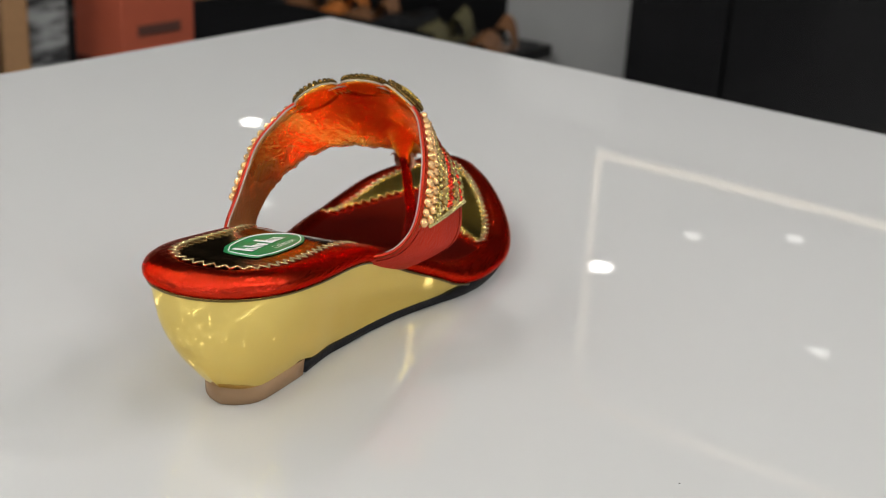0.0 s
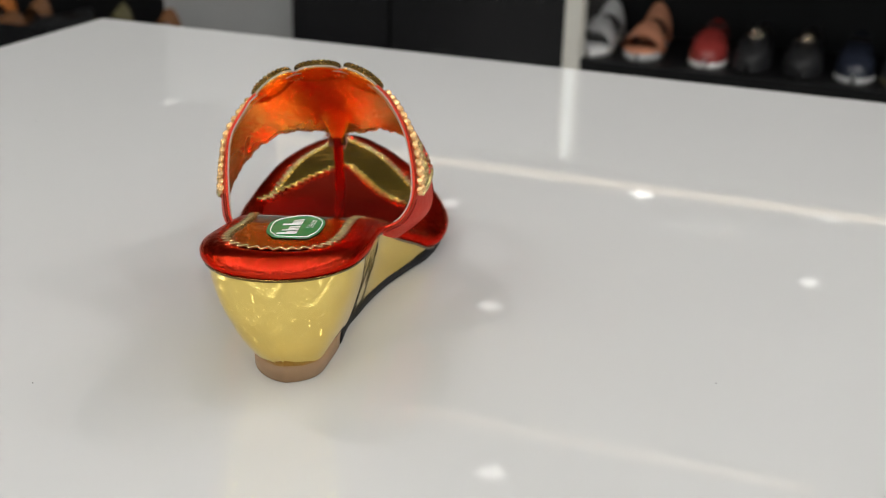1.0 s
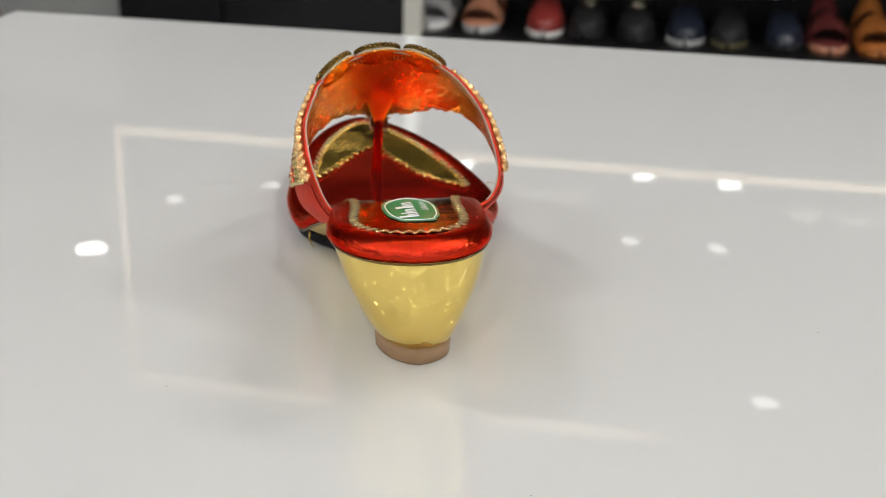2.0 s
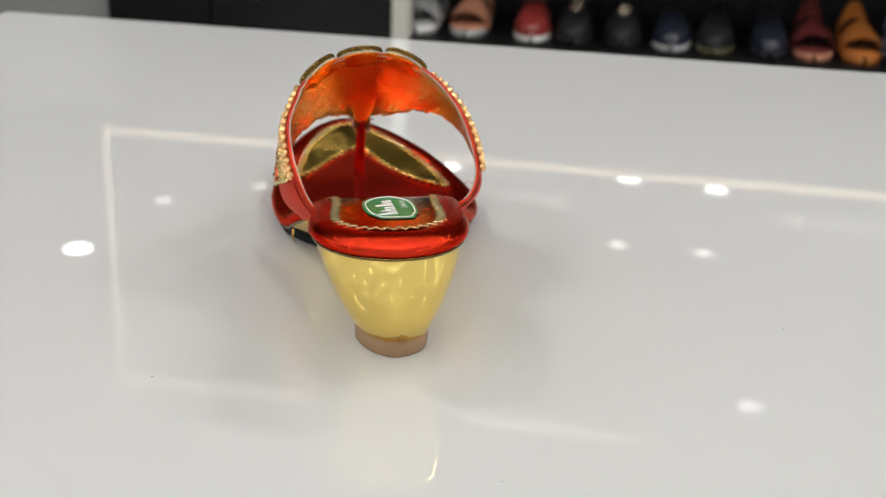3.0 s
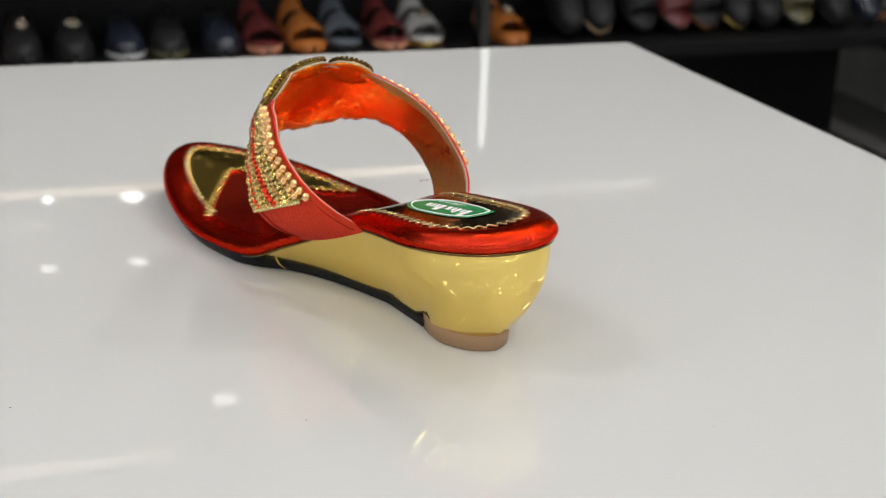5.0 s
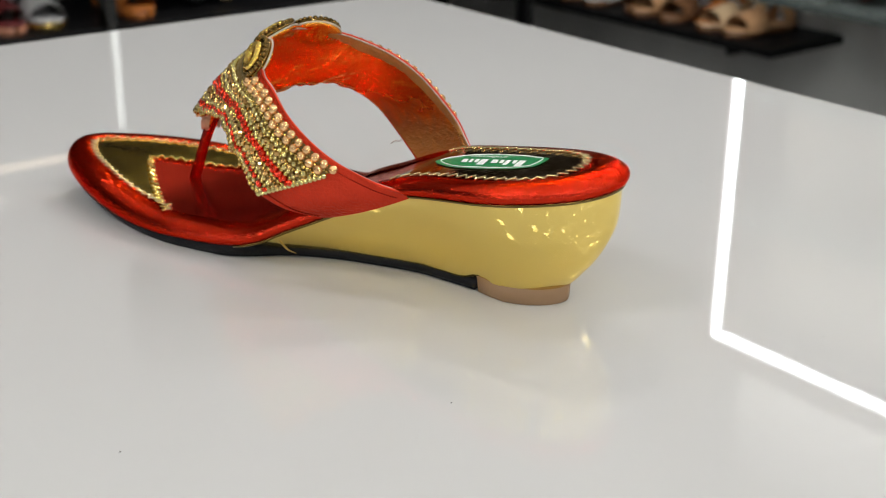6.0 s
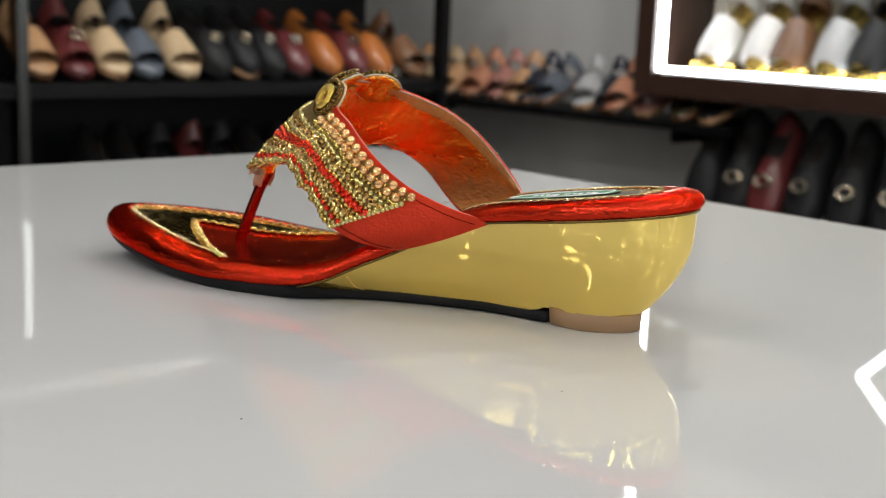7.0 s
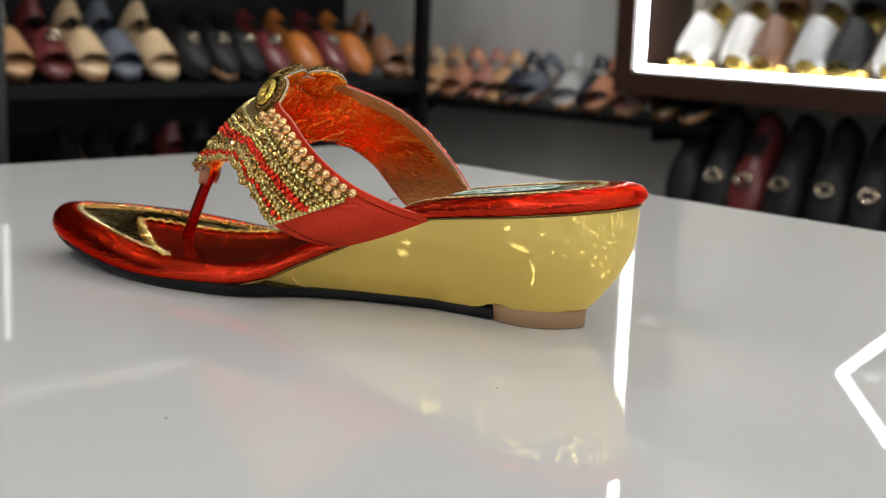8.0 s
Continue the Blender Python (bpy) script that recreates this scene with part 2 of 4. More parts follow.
slab("wall_north", -6, 8, FLOOR, 2.45, 8.1, CEIL, FAR_MAT)
slab("wall_east", 2.45, -4, FLOOR, 2.65, 8, CEIL, WALL_MAT)

# ---- display table ----
TX0, TX1, TY0, TY1 = -0.392, 0.267, -0.70, 0.469
table = thing("display_table", Matrix.Translation((0, 0, FLOOR)), "glossy white topped display table with black base", "table")
H = -FLOOR
part("tabletop", box(TX0, TY0, H - 0.03, TX1, TY1, H, 0.0015), TABLE_WHITE, table, "glossy white lacquer top", smooth=False)
part("rim", box(TX0 - 0.02, TY0 - 0.02, H - 0.06, TX1 + 0.022, TY1 + 0.012, H - 0.012, 0.003), BLACK_GLOSS, table, "glossy black rim", smooth=False)
part("base", box(TX0 + 0.02, TY0 + 0.02, 0, TX1 - 0.02, TY1 - 0.02, H - 0.06, 0.004), BLACK_MATT, table, smooth=False)

# ---- sandal ----
CM = 0.01
OUT = spline([(-0.4, -1.08, 0), (-1.72, -0.6, 0), (-2.55, 0.6, 0), (-2.87, 2.2, 0), (-2.65, 4.2, 0), (-2.5, 6, 0), (-2.75, 8, 0), (-3.2, 10, 0), (-3.6, 12, 0), (-3.76, 14.2, 0),
              (-3.68, 15.6, 0), (-3.42, 17.3, 0), (-2.93, 19.1, 0), (-2.15, 20.8, 0), (-1.3, 21.95, 0), (-0.35, 22.5, 0), (0.55, 22.3, 0), (1.25, 21.65, 0), (2.2, 20.4, 0), (3.4, 18.3, 0), (4.12, 16.6, 0), (4.52, 14.8, 0),
              (4.47, 12.8, 0), (3.95, 10.8, 0), (3.15, 8.6, 0), (2.6, 6.6, 0), (2.35, 4.6, 0), (2.22, 2.4, 0), (1.82, 0.65, 0), (0.9, -0.64, 0)], 6, True)
rim_low = table_of((-1.3, 0.5, 2.3, 5.2, 6.3, 7.1, 8.15, 9.7, 10.8, 12, 14.3, 15.8, 17.5, 19.8, 24), (4.15, 3.93, 3.7, 3.3, 2.96, 2.62, 2.08, 1.34, 0.78, 0.5, 0.38, 0.35, 0.45, 0.73, 1.1))
sole_low = table_of((3, 6, 10, 12, 13.4, 15.5, 17.5, 20, 24), (0.06, 0.05, 0.05, 0.04, 0.02, 0.0, 0.16, 0.5, 0.92))
_il = max(range(len(OUT)), key=lambda i: OUT[i].y)
_left, _right = OUT[: _il + 1], OUT[_il:] + OUT[:1]
edge_left = lambda y: float(np.interp(y, [p.y for p in _left], [p.x for p in _left]))
edge_right = lambda y: float(np.interp(y, [p.y for p in _right[::-1]], [p.x for p in _right[::-1]]))
toe_pad = table_of((-2, 1, 3.5, 6, 9, 12, 13.5, 15.5, 18, 20, 23), (-0.04, -0.04, -0.08, -0.12, -0.05, 0, 0, 0.06, 0.24, 0.27, 0.27))
bed = lambda y: rim_low(y) + 0.60 + toe_pad(y)
base_left = table_of((0.62, 0.74, 1.0, 1.4, 2.0, 2.6, 3.4, 4.9, 5.8, 7.1, 8.5, 9.7, 10.7, 11.6), (-0.2, -0.52, -0.85, -1.15, -1.36, -1.4, -1.15, -1.0, -0.94, -1.12, -1.42, -1.82, -2.3, -2.68))
base_right = table_of((0.62, 0.74, 1.0, 1.4, 2.2, 3.1, 3.6, 4.9, 5.8, 7.1, 8.5, 9.7, 10.7, 11.6), (-0.2, 0.2, 0.6, 0.85, 1.03, 1.2, 1.26, 1.38, 1.6, 1.93, 2.4, 2.93, 3.42, 3.83))


def inward(pts, d):
    """A closed plan outline moved inwards by d."""
    n, out = len(pts), []
    for i, p in enumerate(pts):
        t = (pts[(i + 1) % n] - pts[i - 1]).normalized()
        out.append(Vector((p.x + t.y * d, p.y - t.x * d, 0)))
    return out


def c3(x, y, z):
    return (x * CM, y * CM, z * CM)


def flat_patch(outline, lift):
    """A plan outline filled and laid on the footbed."""
    bm = bmesh.new()
    vs = [bm.verts.new(c3(x, y, bed(y) + lift)) for x, y in outline]
    f = bm.faces.new(vs)
    bmesh.ops.triangulate(bm, faces=[f])
    return bm


def zigzag(bm, pts, width, pitch, radius):
    """A zigzag cord that follows a line of plan points."""
    pts = [Vector((p[0], p[1], 0)) for p in pts]
    out, side, carry = [], 1, 0.0
    for a, b in zip(pts, pts[1:]):
        d = b - a
        n = Vector((-d.y, d.x, 0)).normalized() if d.length else Vector((1, 0, 0))
        s = carry
        while s < d.length:
            q = a + d * (s / d.length) + n * (side * width)
            out.append(c3(q.x, q.y, bed(q.y) + 0.07 + (0.03 if side > 0 else 0)))
            side = -side
            s += pitch
        carry = s - d.length
    tube(bm, out, radius * CM, 5)


def dress_sandal(shoe, surf, NU):
    # heel pad with its cord and label
    side_l = [(-1.95, 6.3), (-1.85, 5.2), (-1.9, 4.1), (-2.08, 2.6), (-2.05, 1.5), (-1.7, 0.8), (-1.1, 0.42), (-0.4, 0.32)]
    side_r = [(0.3, 0.42), (0.95, 0.85), (1.25, 1.6), (1.4, 2.7), (1.45, 4.1), (1.55, 5.2), (1.75, 6.3)]
    line = [(p.x, p.y) for p in spline([(x, y, 0) for x, y in side_l + side_r], 5)]
    part("heel_pad", flat_patch(line, 0.05), PAD, shoe, "dark gold mirror foil heel pad", smooth=False)
    bm = bmesh.new()
    zigzag(bm, line, 0.13, 0.18, 0.036)
    part("heel_cord", bm, GOLD_TRIM, shoe, "pale gold zigzag cord")
    plaque = [(p.x, p.y) for p in spline([(-0.55, 1.75, 0), (0.35, 1.75, 0), (0.5, 2.1, 0), (0.66, 2.7, 0), (0.7, 4.1, 0), (0.5, 5.0, 0), (-0.05, 5.7, 0), (-0.75, 5.0, 0), (-1.05, 4.1, 0), (-1.0, 2.7, 0), (-0.8, 2.1, 0)], 4, True)]
    label = part("label", flat_patch(plaque, 0.08), GREEN, shoe, "green label with white print", smooth=False)
    bm = bmesh.new()
    tube(bm, [c3(-0.05 + (x + 0.05) * 0.88, 3.6 + (y - 3.6) * 0.9, bed(3.6 + (y - 3.6) * 0.9) + 0.09) for x, y in plaque], 0.022 * CM, 5, True)
    part("label_outline", bm, WHITE_INK, label)
    marks = ((2.3, 0.24, 0.62), (2.62, 0.14, 0.34), (2.84, 0.16, 0.52), (3.08, 0.14, 0.34), (3.3, 0.22, 0.34), (3.66, 0.26, 0.6), (4.0, 0.14, 0.34), (4.22, 0.12, 0.34), (4.42, 0.2, 0.34))
    for y, ln, ht in marks:
        bm = bmesh.new()
        grid_mesh(bm, [[c3(-0.02 - ht, yy - 0.06, bed(yy) + 0.095), c3(-0.02, yy + 0.04, bed(yy) + 0.095)] for yy in (y, y + ln)])
        part("print_bar", bm, WHITE_INK, label, smooth=False)
    cu = bpy.data.curves.new("small_print", "FONT")
    cu.body, cu.size, cu.align_x, cu.align_y = "Collection", 0.33 * CM, "CENTER", "CENTER"
    tmp = new("small_print", cu)
    me = bpy.data.meshes.new_from_object(tmp)
    bpy.data.objects.remove(tmp)
    slope = math.atan2(bed(4.5) - bed(3.5), 1.0)
    me.transform(Matrix.Translation(c3(0.3, 3.9, bed(3.9) + 0.1)) @ Matrix.Rotation(slope, 4, "X") @ Matrix.Rotation(math.pi / 2, 4, "Z"))
    me.materials.append(WHITE_INK)
    ob = new("small_print", me)
    ob.parent = label
    # gold chevron at the toe
    inner = inward(OUT, 0.95)
    li = [p for p in inner[:_il] if p.y > 15.2]
    ri = [p for p in inner[_il:] if p.y > 14.4]
    outer = [(-3.2, 15.0)] + [(p.x, p.y) for p in li + ri if p.y < 22.2] + [(3.5, 14.5)]
    outer = [(p.x, p.y) for p in spline([(x, y, 0) for x, y in outer], 2)]
    vee = [(p.x, p.y) for p in spline([(-3.2, 15.0, 0), (-2.45, 16.05, 0), (-1.45, 17.3, 0), (-0.5, 18.35, 0), (0.1, 18.75, 0), (0.6, 18.1, 0), (1.55, 16.5, 0), (2.5, 15.4, 0), (3.5, 14.5, 0)], 5)]
    bm = bmesh.new()
    def at_len(line, n):
        q = [Vector((x, y, 0)) for x, y in line]
        acc = [0.0]
        for a, b in zip(q, q[1:]):
            acc.append(acc[-1] + (b - a).length)
        return [(float(np.interp(acc[-1] * k / n, acc, [p.x for p in q])), float(np.interp(acc[-1] * k / n, acc, [p.y for p in q]))) for k in range(n + 1)]
    a_, b_ = at_len(outer, 60), at_len(vee, 60)
    grid_mesh(bm, [[c3(o[0] + (i[0] - o[0]) * k / 4, o[1] + (i[1] - o[1]) * k / 4, bed(o[1] + (i[1] - o[1]) * k / 4) + 0.05) for k in range(5)] for o, i in zip(a_, b_)])
    part("toe_panel", bm, GOLD_MIR, shoe, "mirror gold foil chevron panel")
    bm = bmesh.new()
    zigzag(bm, vee, 0.13, 0.19, 0.052)
    tagged(part("chevron_cord", bm, GOLD_ROPE, shoe, "pale gold rope cord"), kind="stuff")
    bm = bmesh.new()
    zigzag(bm, outer, 0.12, 0.19, 0.042)
    part("panel_cord", bm, GOLD_TRIM, shoe, "pale gold rope cord")
    # pearls, bead rows and stones on the strap
    first, last = 11.5, 72.5
    pm = bmesh.new()
    sphere(pm, (0, 0, 0), 0.16 * CM, 14, 10)
    pearl = part("pearl", pm, PEARL, shoe)
    count = 0

    def row_places(v, step, off, a=first, b=last):
        out, u, prev = [], a, None
        acc = 0.0
        last_p = surf(a, v, off)
        out.append(last_p)
        while u < b:
            u += 0.05
            p = surf(u, v, off)
            acc += (p - last_p).length
            last_p = p
            if acc >= step:
                out.append(p)
                acc = 0.0
        return out

    rng = random.Random(4)
    for v in (0.062, 0.17):
        for span in ((first, 35.0), (55.5, last)):
            for p in row_places(v, 0.35, 0.21, *(span if v < 0.1 else (span[0] + 1.0, span[1]))):
                q = p * CM
                if count == 0:
                    pearl.location = q
                else:
                    o = pearl.copy()
                    scene.collection.objects.link(o)
                    o.parent = shoe
                    o.location = q
                s = rng.uniform(0.92, 1.06)
                (pearl if count == 0 else o).scale = (s, s, s)
                count += 1
    rows = [(0.255, 0.085, 0.16, BEAD_GOLD), (0.325, 0.095, 0.2, BEAD_PALE), (0.45, 0.095, 0.2, BEAD_PALE), (0.505, 0.085, 0.17, BEAD_GOLD), (0.555, 0.105, 0.21, BEAD_RED), (0.605, 0.105, 0.21, BEAD_RED), (0.655, 0.08, 0.16, BEAD_GOLD),
            (0.775, 0.095, 0.2, BEAD_PALE), (0.83, 0.08, 0.16, BEAD_GOLD), (0.88, 0.105, 0.27, BEAD_RED), (0.935, 0.095, 0.2, BEAD_PALE), (0.985, 0.09, 0.18, BEAD_GOLD), (0.715, 0.07, 0.14, BEAD_GOLD), (0.39, 0.07, 0.14, BEAD_GOLD), (0.235, 0.06, 0.12, BEAD_GOLD), (0.14, 0.05, 0.1, BEAD_GOLD)]
    unit = bmesh.new()
    ball(unit, Matrix.Identity(4), 6, 5)
    bead_mesh = {}
    singles = 0

    def single(p, r, m_, rot=None):
        """One bead of its own on the shared bead mesh."""
        nonlocal singles
        if m_.name not in bead_mesh:
            me_ = bpy.data.meshes.new("bead")
            unit.to_mesh(me_)
            for f in me_.polygons:
                f.use_smooth = m_ is not CRYSTAL
            me_.materials.append(m_)
            bead_mesh[m_.name] = me_
        o = new("bead", bead_mesh[m_.name])
        o.parent, o.location, o.scale = shoe, p * CM, (r * CM,) * 3
        if rot:
            o.rotation_euler = rot
        singles += 1

    for v, r, step, m_ in rows:
        me = bmesh.new()
        spans = ((first, 35.0), (55.5, last)) if v < 0.3 else ((first, last),)
        for span in spans:
            for p in row_places(v, step * 1.08, 0.16 + r * 0.5, *span):
                p = p + Vector((rng.uniform(-0.02, 0.02), rng.uniform(-0.02, 0.02), rng.uniform(-0.02, 0.02)))
                rr = r * rng.uniform(1.0, 1.25)
                if p.x < 0 and m_ in (BEAD_RED, BEAD_PALE) and singles < 250:
                    single(p, rr, m_)
                else:
                    sphere(me, p * CM, rr * CM, 6, 5)
        tagged(part("beading", me, m_, shoe), kind="stuff")
    for v in (0.39, 0.715):
        me = bmesh.new()
        for p in row_places(v, 0.30, 0.2):
            rot = (rng.uniform(0, 3), rng.uniform(0, 3), rng.uniform(0, 3))
            if p.x < 0:
                single(p, 0.135, CRYSTAL, rot)
            else:
                ball(me, Matrix.Translation(p * CM) @ Euler(rot).to_matrix().to_4x4() @ Matrix.Diagonal((0.15 * CM, 0.15 * CM, 0.15 * CM, 1)), 6, 4)
        tagged(part("stone_trim", me, CRYSTAL, shoe, smooth=False), kind="stuff")
    unit.free()
    # bead lines closing the lower ends
    for u in (first - 0.6, last + 0.6):
        me = bmesh.new()
        for k in range(17):
            sphere(me, surf(u, 0.2 + 0.8 * k / 16, 0.22) * CM, 0.1 * CM, 6, 5)
        tagged(part("beading", me, BEAD_PALE, shoe), kind="stuff")
    # scalloped rosettes at the top
    for u in (39.0, 45.0, 51.0):
        c = surf(u, 0.03, 0.03) - Vector((0, 0, 0.08))
        du = (surf(u + 1, 0, 0.05) - surf(u - 1, 0, 0.05)).normalized()
        dv = (surf(u, 0.12, 0.05) - surf(u, 0.0, 0.05))
        dv = (dv - du * dv.dot(du)).normalized()
        nn = du.cross(dv)
        if nn.z < 0:
            nn = -nn
        fr = Matrix((du, dv, nn)).transposed().to_4x4()
        fr.translation = c * CM
        fr = fr @ Matrix.Diagonal((CM, CM, CM, 1))

        def disc(r, z0, z1, seg=28):
            b = bmesh.new()
            rows_ = [[(math.cos(k * 2 * math.pi / seg) * rr, math.sin(k * 2 * math.pi / seg) * rr * 0.76, z) for k in range(seg)] for rr, z in ((r * 0.02, z0), (r * 0.6, z0 + 0.03), (r, z0), (r, z1), (r * 0.6, z1 + 0.04), (r * 0.02, z1 + 0.05))]
            grid_mesh(b, rows_, False, True)
            b.transform(fr)
            return b

        ros = part("rosette", disc(0.86, 0.06, 0.16), BROWN_BEAD, shoe, "beaded antique gold rosette")
        part("rosette_backing", disc(0.88, -0.06, 0.05), LINER, shoe, "orange foil scallop backing")
        b = bmesh.new()
        tube(b, [fr @ Vector((math.cos(k * 0.2618) * 0.89, math.sin(k * 0.2618) * 0.69, 0.02)) for k in range(24)], 0.035 * CM, 5, True)
        part("cut_edge", b, SILVER_EDGE, ros)
        b = bmesh.new()
        coil = []
        for k in range(46):
            a = k * 0.32
            rr = 0.60 - 0.007 * k
            coil.append(fr @ Vector((math.cos(a) * rr, math.sin(a) * rr * 0.70, 0.30)))
        tube(b, coil, lambda t: (0.105 + 0.02 * math.sin(t * 300)) * CM, 6)
        part("coil", b, COIL_GOLD, ros, "gold wire coil")
        b = bmesh.new()
        for ring_r, num, br in ((0.80, 26, 0.095), (0.12, 4, 0.1)):
            for k in range(num):
                a = k * 2 * math.pi / num
                sphere(b, fr @ Vector((math.cos(a) * ring_r, math.sin(a) * ring_r * 0.76, 0.22)), br * CM, 6, 5)
        tagged(part("bead_edging", b, BROWN_BEAD, ros), kind="stuff")
    # stitching along the lining's rear edge
    b = bmesh.new()
    for k in range(150):
        u = 3 + k * (NU - 7) / 150
        p, q = surf(u, 0.06, -0.012) * CM, surf(u + 0.15, 0.10, -0.012) * CM
        tube(b, [p, q], 0.016 * CM, 4)
    part("stitching", b, GOLD_DARK, shoe, "pale gold stitching")
    b = bmesh.new()
    for k in range(120):
        u = 18 + k * 50 / 120
        p, q = surf(u, 0.93, -0.012) * CM, surf(u + 0.12, 0.96, -0.012) * CM
        tube(b, [p, q], 0.014 * CM, 4)
    part("stitching", b, GOLD_DARK, shoe)
    b = bmesh.new()
    tube(b, [c3(*p) for p in spline([(3.5, 10.0, 2.7), (3.6, 9.85, 2.82), (3.68, 9.75, 2.78), (3.74, 9.7, 2.86)], 4)], 0.018 * CM, 4)
    part("loose_thread", b, SILVER_EDGE, shoe, "loose thread end")


def build_sandal(at):
    shoe = thing("sandal", at, "red and gold embellished wedge thong sandal standing on the white table", "sandal")
    # padded red rim round the footbed
    prof = [(0.14, 0.0), (0.02, 0.05), (-0.06, 0.18), (-0.07, 0.32), (0.0, 0.46), (0.14, 0.57), (0.34, 0.635), (0.6, 0.65), (0.85, 0.63), (1.1, 0.5)]
    bm = bmesh.new()
    rows = []
    for d, h in prof:
        rows.append([c3(p.x, p.y, rim_low(o.y) + h * (1 + toe_pad(o.y) / 0.6)) for p, o in zip(inward(OUT, d), OUT)])
    grid_mesh(bm, rows, False, True)
    part("rim", bm, RED, shoe, "crinkled metallic red padded rim")
    # footbed
    bm = bmesh.new()
    rows = []
    for i in range(61):
        y = -0.7 + 23.0 * i / 60
        a, b = edge_left(y) + 0.75, edge_right(y) - 0.75
        if a > b:
            a = b = (a + b) / 2
        rows.append([c3(a + (b - a) * k / 8, y, bed(y)) for k in range(9)])
    grid_mesh(bm, rows)
    part("footbed", bm, RED_BED, shoe, "smooth metallic red footbed")
    # wedge
    ring = [p for p in inward(OUT, 0.13)]
    n = len(ring)
    front_l = max(i for i in range(_il) if OUT[i].y < 11.7)
    front_r = min(i for i in range(_il, n) if OUT[i].y < 11.7)
    order = list(range(front_r, n)) + list(range(0, front_l + 1))
    mix = table_of((0, 0.17, 0.39, 0.6, 0.82, 1), (0, 0.08, 0.25, 0.47, 0.73, 1))
    mix_back = table_of((0, 0.2, 0.42, 0.69, 0.94, 1), (0, 0.01, 0.075, 0.38, 0.85, 1))
    bm = bmesh.new()
    rows = []
    for k in range(15):
        s = k / 14
        row = []
        for i in order:
            top, left = ring[i], i <= front_l
            yb = 0.62 + (top.y + 0.98) * 10.98 / 12.63
            xb = base_left(yb) if left else base_right(yb)
            if abs(top.y + 0.98) < 0.08:
                xb = -0.2
            zb = 0.55 if yb < 3.45 else max(sole_low(yb) + 0.29, 0.55 - (yb - 3.45) * 0.35)
            zt = rim_low(top.y) + 0.06
            w = mix(s) if yb < 6 else mix(s) * max(0.0, (10 - yb) / 4) + s * min(1.0, (yb - 6) / 4)
            row.append(c3(top.x + (xb - top.x) * w, top.y + (yb - top.y) * (mix_back(s) if yb < 6 else w), zt + (zb - zt) * s))
        rows.append(row)
    grid_mesh(bm, rows)
    part("wedge", bm, GOLD_LAC, shoe, "glossy pale gold lacquered wedge heel")
    # dark piping line between rim and wedge
    bm = bmesh.new()
    lip = inward(OUT, 0.08)
    tube(bm, [c3(lip[i].x, lip[i].y, rim_low(ring[i].y) - 0.0) for i in order], 0.06 * CM, 6)
    part("piping", bm, PIPING, shoe, "thin dark gold piping under the rim")
    bm = bmesh.new()
    tube(bm, [c3(*p) for p in spline([(-3.12, 9.9, 1.02), (-3.14, 9.7, 0.86), (-3.1, 9.55, 0.74), (-3.02, 9.3, 0.66)], 4)], lambda t: (0.05 - 0.035 * t) * CM, 5)
    part("crease", bm, GOLD_DARK, shoe, "fold in the gold covering")
    # heel cap
    bm = bmesh.new()
    ys = [0.62, 0.64, 0.68, 0.74, 0.86, 1.0, 1.2, 1.5, 1.9, 2.3, 2.9, 3.38]
    loop = [(base_left(y), y) for y in ys] + [(base_right(y), y) for y in ys[:0:-1]]
    rows = [[c3(-0.2 + (x + 0.2) * g, 1.9 + (y - 1.9) * g, z) for x, y in loop] for z, g in ((0.0, 0.95), (0.04, 0.99), (0.3, 1.0), (0.58, 1.02), (0.6, 0.9))]
    vs = grid_mesh(bm, rows, False, True)
    bm.faces.new(vs[0])
    part("heel_cap", bm, TAN, shoe, "tan rubber heel cap")
    # outsole
    bm = bmesh.new()
    rows = []
    for i in range(56):
        y = 3.5 + 18.7 * i / 55
        w = min(1.0, max(0.0, (y - 10.6) / 1.6))
        a0 = base_left(min(y, 11.6)) * (1 - w) + (edge_left(y) + 0.05) * w
        b0 = base_right(min(y, 11.6)) * (1 - w) + (edge_right(y) - 0.05) * w
        a = a0 + 0.22 * w
        b = b0 - 0.22 * w
        if a > b:
            a = b = (a + b) / 2
            a0, b0 = a - 0.3, b + 0.3
        lo = sole_low(y)
        hi = lo + 0.32 if y < 11 else (lo + 0.32) * (1 - w) + (rim_low(y) + 0.06) * w
        rows.append([c3(a0, y, hi), c3((a0 + a) / 2 - 0.03, y, (hi + lo) / 2), c3(a, y, lo), c3(a * 0.5 + b * 0.5, y, lo), c3(b, y, lo), c3((b0 + b) / 2 + 0.03, y, (hi + lo) / 2), c3(b0, y, hi)])
    vs = grid_mesh(bm, rows, False, True)
    bm.faces.new(vs[0])
    part("outsole", bm, RUBBER, shoe, "thin black rubber outsole")
    # strap
    RE = spline([(-2.32, 5.05, 3.36), (-2.72, 6.1, 3.6), (-3.02, 7.42, 4.1), (-3.18, 8.38, 4.7), (-3.2, 9.25, 5.42), (-2.86, 10.1, 6.1), (-2.5, 10.8, 6.52), (-1.2, 11.65, 7.15), (0.43, 11.7, 7.3), (1.88, 10.85, 6.92),
                 (2.68, 9.5, 6.3), (3.14, 8.4, 5.47), (3.36, 7.2, 4.2), (2.98, 6.4, 3.5), (2.2, 5.65, 3.38)], 6)
